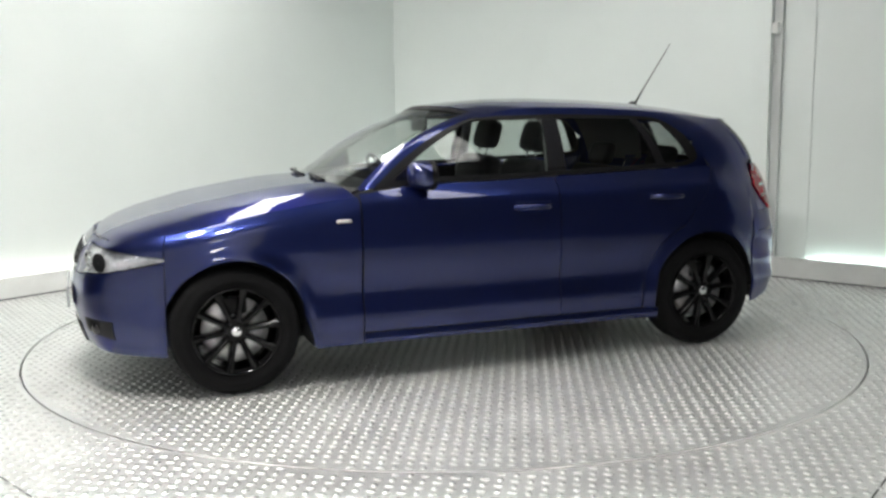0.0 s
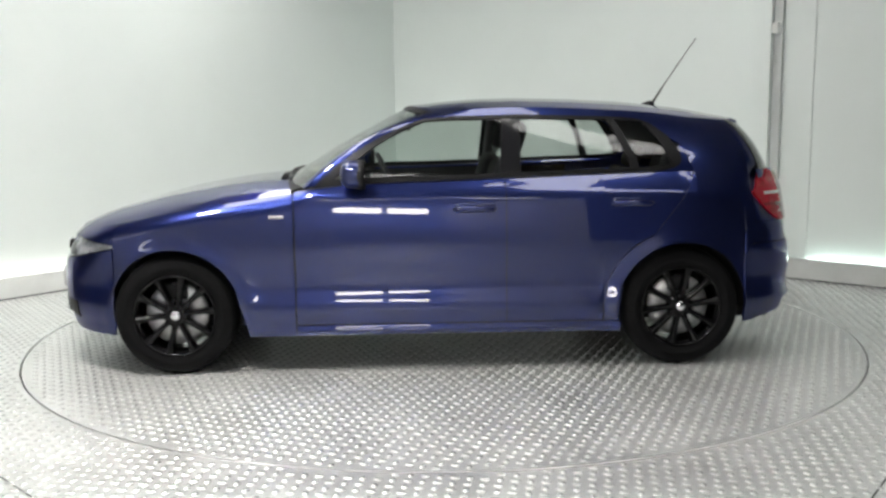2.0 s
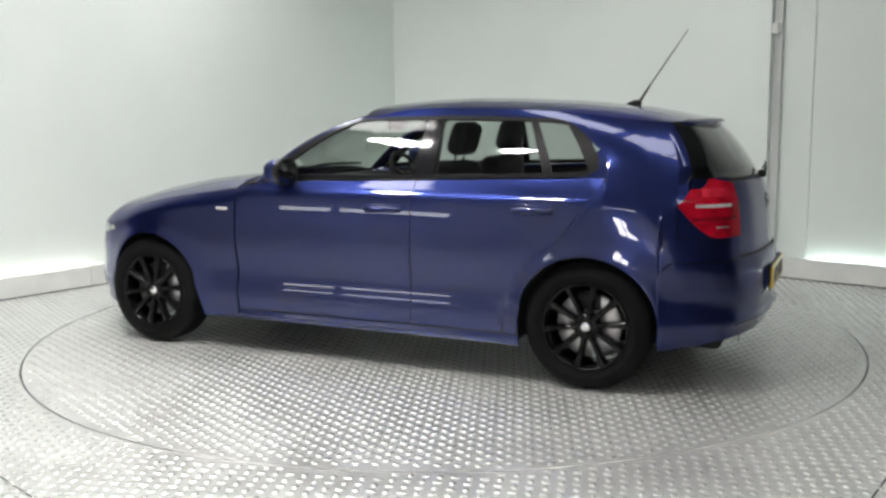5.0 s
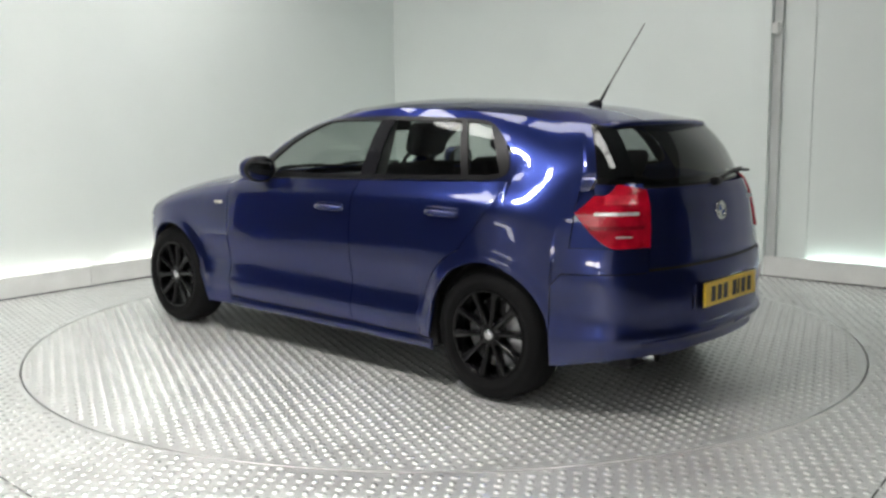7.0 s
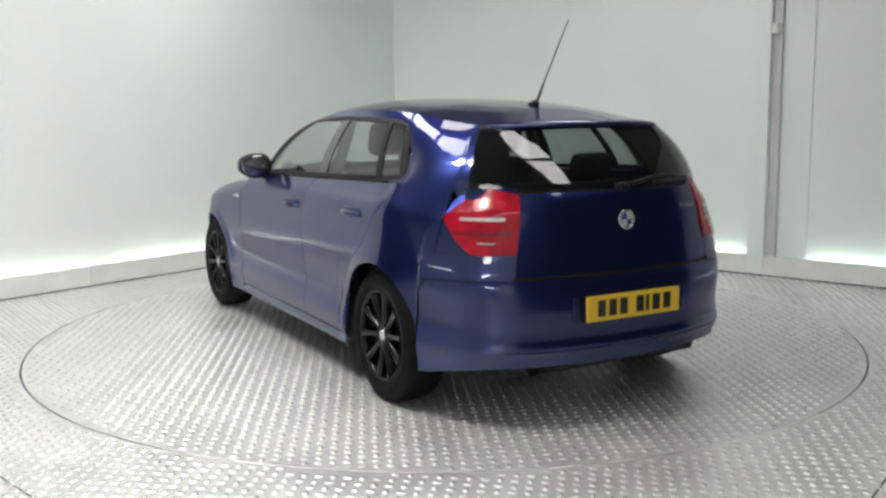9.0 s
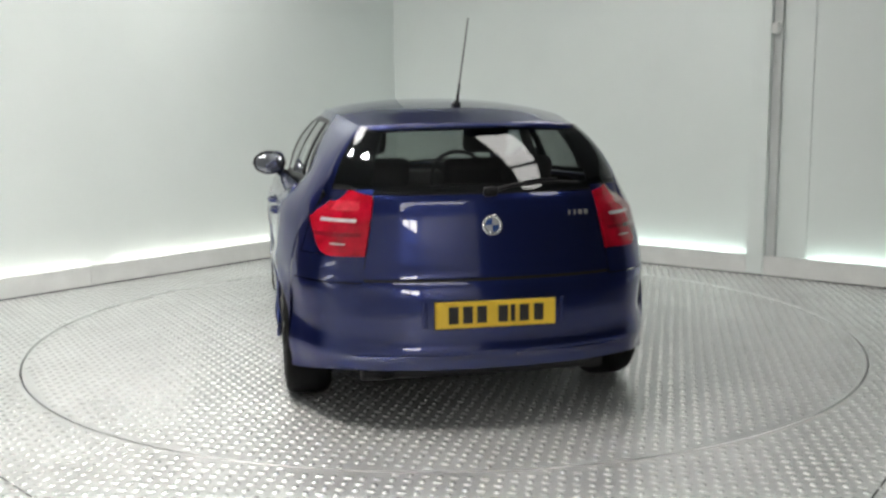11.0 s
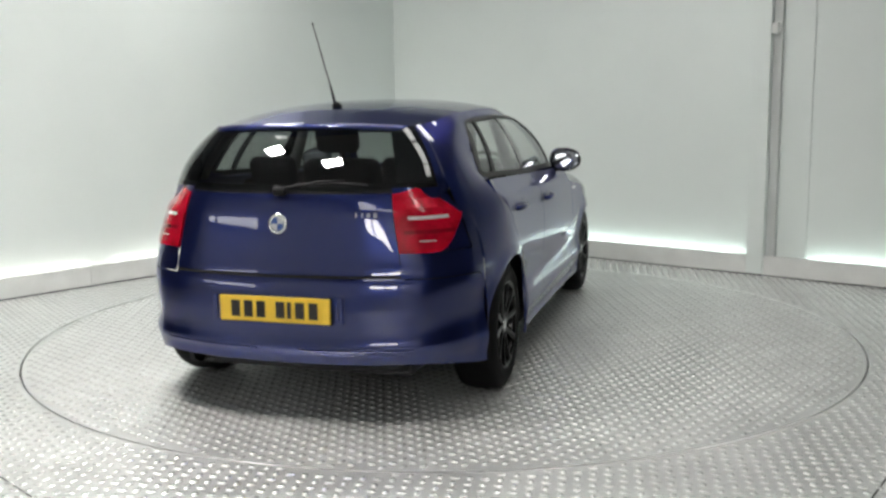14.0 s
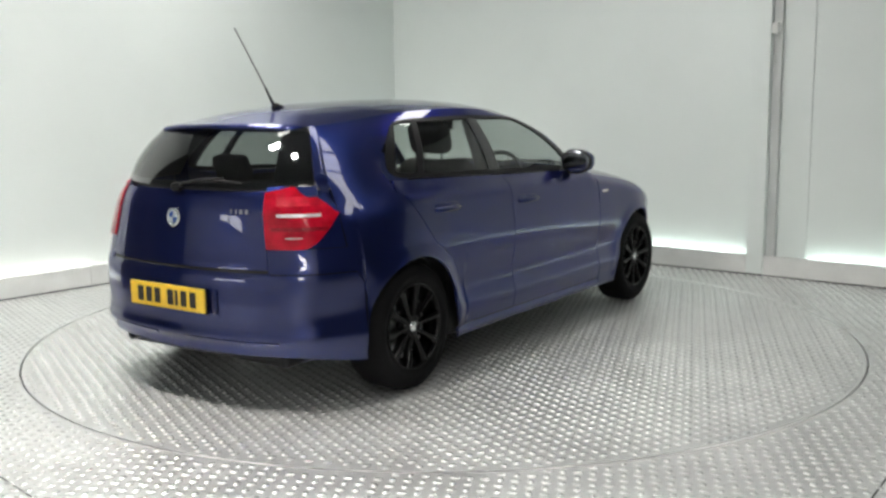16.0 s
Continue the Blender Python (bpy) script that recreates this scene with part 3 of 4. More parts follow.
def side_of_car(car, sgn):
    # front wing
    xs = sorted(set(arch_xs(AXLE, ARCH_R, AXLE + 0.318, 0.705, 30, SILL)) | set(lin(0.704, 0.99, 6)), reverse=True)
    panel("front_wing", side_cols(xs, lambda x: circle_z(x, AXLE, ARCH_R, SILL), HOODLINE, 22), PAINT, car, sgn)
    lamp = part("side_repeater", lens_bm(0.038, 0.009, 0.006), CLEAR, car, "small clear indicator lamp", True)
    lamp.matrix_basis = pose(0.79, sgn * (body(u_at_x(0.79), 0.825).y + 0.002), 0.825)
    # front door
    xs = lin(0.696, -0.398, 36)
    sill = lambda x: 0.255
    fd = panel("front_door", side_cols(xs, sill, lambda x: min(BELT_Z(x), 2), 26), PAINT, car, sgn)
    door_handle(fd, -0.235, 0.85, sgn)
    # rear door, its tail cut round the arch
    xs = sorted(set(lin(-0.402, -1.405, 44)) | {x for x in arch_xs(-AXLE, 0.42, -0.402, -1.405, 40, 0.255)}, reverse=True)
    rd = panel("rear_door", side_cols(xs, door_low, lambda x: BELT_Z(x), 26), PAINT, car, sgn)
    door_handle(rd, -1.06, 0.872, sgn)
    # sill under both doors
    xs = lin(0.698, -1.0, 40)
    panel("side_skirt", side_cols(xs, lambda x: SILL, lambda x: 0.253, 8), PAINT, car, sgn)
    # rear wing: lip in front of the wheel, then the panel behind the door
    xs = sorted(set(arch_xs(-AXLE, ARCH_R, -0.985, -1.41, 30, SILL)) | set(lin(-0.915, -0.985, 5)), reverse=True)
    panel("rear_wing_lip", side_cols(xs, lambda x: max(0.2545, circle_z(x, -AXLE, ARCH_R, SILL)),
                                     lambda x: max(door_low(x), circle_z(x, -AXLE, ARCH_R, SILL) + 0.006, 0.262), 16), PAINT, car, sgn)
    # rear wing and roof pillar in one sheet
    xs = sorted(set(arch_xs(-AXLE, ARCH_R, -1.41, -AXLE - 0.318, 30, SILL)) | set(lin(-1.45, -1.61, 6)) | {-1.655, -1.661, -1.666, -1.671, -1.674} | set(lin(-1.69, -1.742, 4)), reverse=True)
    low = lambda x: circle_z(x, -AXLE, ARCH_R, SILL) if x > -1.6725 else bump_top(x)
    kk = np.linspace(9, 11, 200)
    bx = np.array([-BELT(k)[0] for k in kk])
    cols = []
    for x in xs:
        a = low(x) + G
        col = [body(u_at_x(x), a + (0.965 - a) * j / 22) for j in range(23)]
        k = float(np.interp(-x, bx, kk))
        col.append(body(u_at_x(x), 1.005).lerp(green(k, 0.04), 0.3 + 0.7 * ease((-1.41 - x) / 0.16)))
        cols.append(col + [green(k, v) for v in (0.10, 0.2, 0.3, 0.4, 0.5, 0.6, 0.7, 0.8, 0.9, 1.0)])
    for _ in range(9):             # soften the joint of wing and pillar
        for col in cols:
            old = [p.copy() for p in col]
            for j in range(16, 32):
                w = 0.5 * ease((j - 15) / 5) * ease((32 - j) / 4) * ease((-1.40 - col[0].x) / 0.16)
                col[j] = old[j].lerp((old[j - 1] + old[j + 1]) / 2, w)
        old = [[p.copy() for p in col] for col in cols]
        for i in range(1, len(cols) - 1):
            a, b = xs[i - 1] - xs[i], xs[i] - xs[i + 1]
            for j in range(16, 33):
                w = 0.5 * ease((j - 15) / 5)
                cols[i][j] = old[i][j].lerp((old[i - 1][j] * b + old[i + 1][j] * a) / (a + b), w)
    k_end = float(np.interp(1.742, bx, kk))
    panel("rear_wing", cols, PAINT, car, sgn, "blue rear wing with the roof pillar", flange=0)
    # strip of the wing under the tail lamp
    us = lin(u_at_x(-1.742), u_rear_y(0.558), 14)
    panel("rear_wing_corner", u_cols(us, lambda u: 0.643, lambda u: 0.756, 6), PAINT, car, sgn, flange=0)
    # tail lamp: red body, white band, darker lower lens
    us = [u_at_x(-1.746) + (u_rear_y(0.558) - u_at_x(-1.746)) * (i / 18) ** 1.6 for i in range(19)]
    n = len(us) - 1

    def f(u):
        return (u - us[0]) / (us[-1] - us[0])
    lo = lambda u: 0.9035 - 0.152 * (1 - max(0, 1 - f(u) / 0.56) ** 1.7)
    hi = lambda u: 0.9035 + 0.124 * (1 - max(0, 1 - f(u) / 0.40) ** 1.45) - 0.022 * max(0, f(u) - 0.6) / 0.4
    mid0, mid1 = (lambda u: 0.9035), (lambda u: 0.9035)
    lampo = panel("tail_lamp", u_cols(us, lo, lambda u: max(mid0(u), lo(u) + 0.012) + G, 8, 0.010), RED, car, sgn, "red wrap-round tail lamp with a pale band")
    panel("upper_lens", u_cols(us, lambda u: mid1(u) - G, lambda u: max(hi(u), 0.912), 6, 0.010), RED, lampo, sgn, "red lens")
    panel("pale_band", u_cols(us[7:17], lambda u: 0.893, lambda u: 0.911, 2, 0.012), CLEAR, lampo, sgn, "pale clear band")
    panel("reversing_lens", u_cols(us[12:16], lambda u: 0.799, lambda u: 0.808, 2, 0.012), CLEAR, lampo, sgn, "small clear lower lens")
    panel("lens_rib", u_cols(us[6:18], lambda u: 0.832, lambda u: 0.852, 2, 0.0115), DARKRED, lampo, sgn, "darker red rib")
    panel("lens_pale_patch", u_cols(us[9:17], lambda u: 0.940, lambda u: 0.985, 2, 0.0115), PALERED, lampo, sgn, "paler red patch on the upper lens")
    # fill around the lamp
    panel("lamp_surround", u_cols(us, lambda u: 0.754, lambda u: 1.03, 8, -0.001), PAINT, lampo, sgn, flange=0)
    # head lamp
    us = lin(u_front_y(0.33), u_at_x(1.652), 16)
    g2 = lambda u: (u - us[0]) / (us[-1] - us[0])
    hlo = lambda u: 0.575 + 0.090 * g2(u) ** 1.5
    hhi = lambda u: 0.722 - 0.040 * g2(u) ** 1.8
    hl = panel("head_lamp", u_cols(us, hlo, hhi, 6, -0.028), HEADLENS, car, sgn, "clear head lamp with a bright reflector")
    panel("lamp_cover", u_cols(us, hlo, hhi, 6, 0.003), LENSGLASS, hl, sgn, "clear lamp cover")
    panel("lamp_bezel", u_cols(us, lambda u: hhi(u) - 0.020 * (1 - 0.6 * g2(u)), hhi, 3, -0.018), BEZEL, hl, sgn, "dark upper bezel")
    panel("indicator_strip", u_cols(us[9:15], lambda u: hlo(u) + 0.014, lambda u: 0.5 * (hlo(u) + hhi(u)), 3, -0.016), CLEAR, hl, sgn, "clear indicator strip")
    for yv, r in ((0.42, 0.048), (0.57, 0.048)):
        u = u_front_y(yv) if yv < 0.56 else u_front_y(0.56)
        p = body(u, 0.645, -0.02)
        bm = bmesh.new()
        add_lathe(bm, [(r, 0.012), (r * 0.9, 0.016), (r * 0.6, 0.006), (0.001, 0.012)], 24)
        o = part("lamp_ring", bm, CHROME if yv < 0.5 else TRIMBLACK, hl, "round lamp", True)
        o.matrix_basis = pose(p.x, sgn * p.y, p.z, 0, 90, sgn * (18 if yv < 0.5 else 40))
    panel("wing_nose", u_cols(lin(u_front_y(0.33), u_at_x(1.652), 16), lambda u: hhi(u), lambda u: HOODLINE(min(OUT(u)[0], 1.97)) + 0.004, 5), PAINT, car, sgn)
    # glasshouse
    ks = lin(2.0, 3.0, 6)
    panel("front_pillar", g_cols(ks, lambda k: 0.0, lambda k: 1.0, 16), PAINT, car, sgn)
    panel("roof_rail", g_cols(lin(3.0, 8.2, 40) + lin(8.25, 8.72, 8) + lin(8.74, 8.94, 20) + [8.97, 9.0], lambda k: VTOP(k) + 0.004, lambda k: 1.0, 10), PAINT, car, sgn)
    tail = [cols[-1][23:]]
    for k in lin(k_end, 10.8, 5)[1:]:
        tail.append([body(u_at_x(BELT(k)[0]), 0.995)] + [green(k, v) for v in (0.10, 0.2, 0.3, 0.4, 0.5, 0.6, 0.7, 0.8, 0.9, 1.0)])
    panel("rear_pillar", tail, PAINT, car, sgn, flange=0)
    # black window trim all round, then the panes
    tk = lin(3.0, 8.2, 40) + lin(8.25, 8.72, 8) + lin(8.74, 8.936, 20)
    trim = panel("window_trim", g_cols(tk, lambda k: VTOP(k) - 0.055, lambda k: VTOP(k), 2, 0.001), TRIMBLACK, car, sgn, "black rubber and trim round the side windows")
    panel("belt_trim", g_cols(tk, lambda k: VLOW(k) - 0.025 * (1 - ease((k - 8.6) / 0.3)), lambda k: VLOW(k) + 0.045, 3, 0.003), TRIMBLACK, trim, sgn)
    panel("pillar_foot", g_cols(lin(8.60, 8.94, 20) + [8.97, 9.0], lambda k: -0.04, lambda k: VLOW(k) + 0.004, 4, 0.0), PAINT, car, sgn, flange=0)
    panel("pillar_cover", g_cols(lin(6.02, 6.98, 5), lambda k: 0.045, lambda k: VTOP(k) - 0.05, 8, 0.0), PILLAR, trim, sgn, "gloss black middle pillar cover")
    panel("divider_bar", g_cols(lin(8.40, 8.48, 2), lambda k: 0.045, lambda k: VTOP(k) - 0.05, 8, 0.002), TRIMBLACK, trim, sgn)
    panel("mirror_sail", g_cols(lin(3.0, 3.28, 3), lambda k: 0.045, lambda k: VTOP(k) - 0.05, 8, 0.002), TRIMBLACK, trim, sgn)
    panel("rear_trim", g_cols(lin(8.78, 8.93, 10), lambda k: VLOW(k) + 0.03, lambda k: max(VTOP(k) - 0.05, VLOW(k) + 0.04), 8, 0.002), TRIMBLACK, trim, sgn)
    for nm, k0, k1 in (("front_window", 3.27, 6.02), ("rear_window", 6.98, 8.40), ("quarter_window", 8.48, 8.80)):
        g = panel(nm, g_cols(lin(k0, k1, 14), lambda k: 0.03, lambda k: VTOP(k) - 0.05, 8, -0.004), GLASS, car, sgn, "lightly tinted side glass", flange=0)
    # door mirror
    door_mirror(car, sgn)
    # inner trim behind the panels
    inner = [[body(u_at_x(x), z, -0.075) for z in lin(0.20, min(BELT_Z(x), 1.0) - 0.012, 6)] for x in lin(0.92, -0.97, 16)]
    panel("door_trim", inner, PLASTIC, car, sgn, "black inner door trim", flange=0)
    # arch liners
    for ax in (AXLE, -AXLE):
        cols = []
        for k in range(25):
            a = radians(-4 + 188 * k / 24)
            cols.append([Vector((ax + (ARCH_R + 0.006) * math.cos(a), y, HUB_Z + (ARCH_R + 0.006) * math.sin(a))) for y in (0.79, 0.74, 0.70, 0.55)])
        panel("arch_liner", cols, LINER, car, sgn, flange=0)
    wheel(car, AXLE, sgn)
    wheel(car, -AXLE, sgn)


def lens_bm(lx, lz, ly):
    bm = bmesh.new()
    add_box(bm, -lx, lx, -ly, ly, -lz, lz, min(lz, ly) * 0.8, seg=3)
    return bm


def door_mirror(car, sgn):
    bm = bmesh.new()
    bmesh.ops.create_uvsphere(bm, u_segments=28, v_segments=16, radius=1.0)
    for v in bm.verts:
        x, y, z = v.co
        e = 0.72
        q = [math.copysign(abs(c) ** e, c) for c in (x, y, z)]
        v.co = Vector((q[0] * (0.085 if x > 0 else 0.035), q[1] * 0.100, q[2] * (0.073 - 0.012 * y)))
    o = part("door_mirror", bm, PAINT, car, "blue door mirror with a black foot", True)
    o.matrix_basis = pose(0.37, sgn * 0.872, 1.038) @ Matrix.Diagonal((1, sgn, 1, 1))
    bm = bmesh.new()
    bmesh.ops.create_uvsphere(bm, u_segments=24, v_segments=8, radius=1.0)
    for v in bm.verts:
        x, y, z = v.co
        q = [math.copysign(abs(c) ** 0.7, c) for c in (x, y, z)]
        v.co = Vector((q[0] * 0.006 - 0.034, q[1] * 0.093, q[2] * (0.066 - 0.010 * y)))
    part("mirror_glass", bm, MIRROR, o, "silvered mirror glass", True)
    bm = bmesh.new()
    add_lathe(bm, [(1.0, -0.005), (1.03, -0.022), (1.0, -0.040), (0.93, -0.042)], 28, Matrix.Rotation(radians(90), 4, "Y") @ Matrix.Diagonal((0.074, 0.101, 1, 1)))
    part("mirror_rim", bm, TRIMBLACK, o, smooth=True)
    bm = bmesh.new()
    add_tube(bm, [(0.0, -0.055, -0.055), (-0.005, -0.10, -0.07), (-0.015, -0.16, -0.075), (-0.02, -0.19, -0.07)], [0.026, 0.024, 0.028, 0.034], 12)
    part("mirror_foot", bm, TRIMBLACK, o, "black mirror foot", True)
    return o


def bonnet(car):
    """Sheet from the nose to the foot of the windscreen."""
    cols = []
    nb = 20
    for i in range(31):
        a = i / 30
        x_edge = 1.90 + (0.715 - 1.90) * a
        e = body(u_at_x(x_edge), HOODLINE(x_edge))
        nose = 0.085 * (1 - a) ** 2.2          # the nose runs forward at the centre line
        cowl = 0.075 * a ** 3
        row = []
        for j in range(nb + 1):
            s = j / nb
            x = e.x + (nose + cowl) * (1 - s ** 2.2)
            zc = float(np.interp(x, [0.78, 0.95, 1.123, 1.457, 1.70, 1.80, 1.90, 1.99], [0.998, 0.985, 0.963, 0.905, 0.845, 0.812, 0.770, 0.720]))
            rise = max(zc - e.z, -0.03)
            row.append(Vector((x, e.y * s, e.z - 0.001 + rise * (1 - s ** 4.4) + 0.006 * math.exp(-((s - 0.55) / 0.12) ** 2) * math.sin(math.pi * a))))
        if i == 0:
            row = [p + Vector((0.018, 0, -0.020)) for p in row]
        cols.append(row)
    # as columns across: first column is the centre line
    sheet = [[cols[i][j] for i in range(31)] for j in range(nb + 1)]
    panel("bonnet", sheet, PAINT, car, 1, "long curved blue bonnet", both=True)


def roof(car):
    n, m = 40, 14
    edge = [Vector(RAIL(k)) for k in lin(2.0, 11.0, n)]
    ctr = lambda x: float(np.interp(x, [-1.80, -1.743, -1.459, -1.142, -0.826, -0.508, -0.284, -0.06, 0.09], [1.300, 1.310, 1.367, 1.402, 1.421, 1.430, 1.425, 1.408, 1.388]))
    sheet = []
    for j in range(m + 1):
        s = j / m
        col = []
        for i, e in enumerate(edge):
            a = i / n
            x = e.x + (0.12 * (1 - a) ** 3 - 0.10 * a ** 3) * (1 - s * s)
            z = e.z + (ctr(x) - e.z) * (1 - s ** 2.4)
            col.append(Vector((x, e.y * s, z)))
        sheet.append(col)
    panel("roof", sheet, PAINT, car, 1, "smooth blue roof", both=True)
    # lip over the rear window
    cols = []
    for k in lin(13.0, 10.9, 14):
        p = Vector(RAIL(k))
        s = 1 - abs(13 - k) / 2.2
        cols.append([p + Vector((-0.006, 0, 0.004)), p + Vector((-0.045 * s - 0.02, 0, -0.004)), p + Vector((-0.055 * s - 0.024, 0, -0.016)), p + Vector((-0.02, 0, -0.028))])
    panel("roof_spoiler", cols, PAINT, car, 1, "body-coloured lip over the rear window", both=True)


def bumpers(car):
    us = lin(0.0, u_at_x(1.652), 40)
    z0 = lambda u: 0.205
    fb = panel("front_bumper", u_cols(us, z0, lambda u: 0.575 + 0.090 * max(0, (u - u_front_y(0.33)) / (us[-1] - u_front_y(0.33))) ** 1.5, 20), PAINT, car, 1, "blue front bumper with dark lower intakes", both=True)
    panel("lower_intake", u_cols(lin(0.0, u_front_y(0.34), 10), lambda u: 0.215, lambda u: 0.325, 4, 0.004), PLASTIC, fb, 1, "black lower air intake", both=True)
    for sgn in (1, -1):
        panel("fog_recess", u_cols(lin(u_front_y(0.46), u_front_y(0.66), 8), lambda u: 0.270 + 0.03 * math.sin(min(u, 3.0)) ** 2, lambda u: 0.372, 4, 0.004), PLASTIC, fb, sgn, "black fog lamp recess")
        p = body(u_front_y(0.56), 0.325, 0.008)
        bm = bmesh.new()
        add_lathe(bm, [(0.001, 0.004), (0.022, 0.003), (0.028, 0.0), (0.028, -0.02)], 20)
        o = part("fog_lamp", bm, PILLAR, fb, "round fog lamp", True)
        o.matrix_basis = pose(p.x, sgn * p.y, p.z, 0, 90, sgn * 35)
        # kidney grille with upright bars
        g = panel("grille_frame", u_cols(lin(u_front_y(0.02), u_front_y(0.255), 8), lambda u: 0.590, lambda u: 0.712, 4, 0.004), CHROME, car, sgn, "rounded grille with a chrome rim")
        panel("grille_mesh", u_cols(lin(u_front_y(0.032), u_front_y(0.243), 8), lambda u: 0.602, lambda u: 0.700, 4, 0.0065), TRIMBLACK, g, sgn)
        for i in range(8):
            y = 0.05 + 0.025 * i
            panel("grille_bar", u_cols(lin(u_front_y(y - 0.004), u_front_y(y + 0.004), 1), lambda u: 0.604, lambda u: 0.698, 3, 0.011), TRIMBLACK, g, sgn)
    panel("nose_panel", u_cols(lin(0.0, u_front_y(0.332), 12), lambda u: 0.573, lambda u: 0.750, 6, -0.002), PAINT, car, 1, both=True)
    # front plate, kept blank
    bm = bmesh.new()
    add_box(bm, -0.006, 0.006, -0.26, 0.26, -0.0555, 0.0555, 0.003)
    pl = part("front_plate", bm, WHITE, car, "white front plate with dark bars")
    pl.matrix_basis = pose(2.088, 0, 0.44)
    plate_bars(pl)
    # rear bumper
    us = lin(OUT_N, u_at_x(-1.674), 48)
    top = lambda u: bump_top(OUT(u)[0])
    rb = panel("rear_bumper", u_cols(us, lambda u: min(0.262, 0.225 + max(0.0, -1.72 - OUT(u)[0]) / 0.24 * 0.037), top, 30), PAINT, car, 1, "blue rear bumper with a creased lower edge", both=True)
    panel("bumper_shelf", u_cols(lin(OUT_N, u_rear_y(0.56), 20), lambda u: 0.625, lambda u: 0.70, 5, -0.010), PAINT, rb, 1, both=True)
    for sgn in (1, -1):
        panel("bumper_lip", u_cols(lin(u_rear_y(0.10), u_rear_y(0.60), 14), lambda u: 0.318, lambda u: 0.338, 3, 0.006), PAINT, rb, sgn, "raised lip along the bumper")
    # black strip that puts the shade of the tailgate gap into colour
    panel("tailgate_gap_shade", u_cols(lin(OUT_N, u_rear_y(0.553), 20), lambda u: 0.645, lambda u: 0.660, 2, -0.0055), LINER, rb, 1, "black strip painted in for the gap shade below the tailgate", both=True)
    panel("plate_recess", u_cols(lin(OUT_N, u_rear_y(0.315), 12), lambda u: 0.432, lambda u: 0.578, 4, 0.0015), PAINT, rb, 1, both=True)
    panel("lower_valance", u_cols(lin(OUT_N, u_rear_y(0.57), 20), lambda u: 0.215, lambda u: 0.30, 5, -0.06), PLASTIC, rb, 1, "black lower valance", both=True)
    for sgn in (1, -1):
        bm = bmesh.new()
        add_box(bm, -0.004, 0.004, -0.012, 0.012, -0.055, 0.055, 0.003)
        o = part("plate_recess_edge", bm, PAINT, rb, smooth=True)
        o.matrix_basis = pose(-2.098, sgn * 0.30, 0.51)
    bm = bmesh.new()
    add_box(bm, -0.008, 0.008, -0.26, 0.26, -0.0555, 0.0555, 0.003)
    pl = part("rear_plate", bm, YELLOW, car, "yellow rear plate with dark bars")
    pl.matrix_basis = pose(-2.119, 0, 0.511, 0, 0, 180)
    plate_bars(pl)
    bm = bmesh.new()
    add_box(bm, -0.012, -0.002, -0.264, 0.264, -0.062, 0.059, 0.003)
    part("plate_holder", bm, PLASTIC, pl)


def plate_bars(pl):
    # unlettered: plain upright bars stand for the characters
    for y in (-0.185, -0.122, -0.072, -0.03, 0.062, 0.122, 0.183):
        w = 0.010 if abs(y + 0.072) < 1e-6 else 0.021
        bm = bmesh.new()
        add_box(bm, 0.0085, 0.0095, -y - w, -y + w, -0.036, 0.036)
        part("plate_bar", bm, INK, pl)


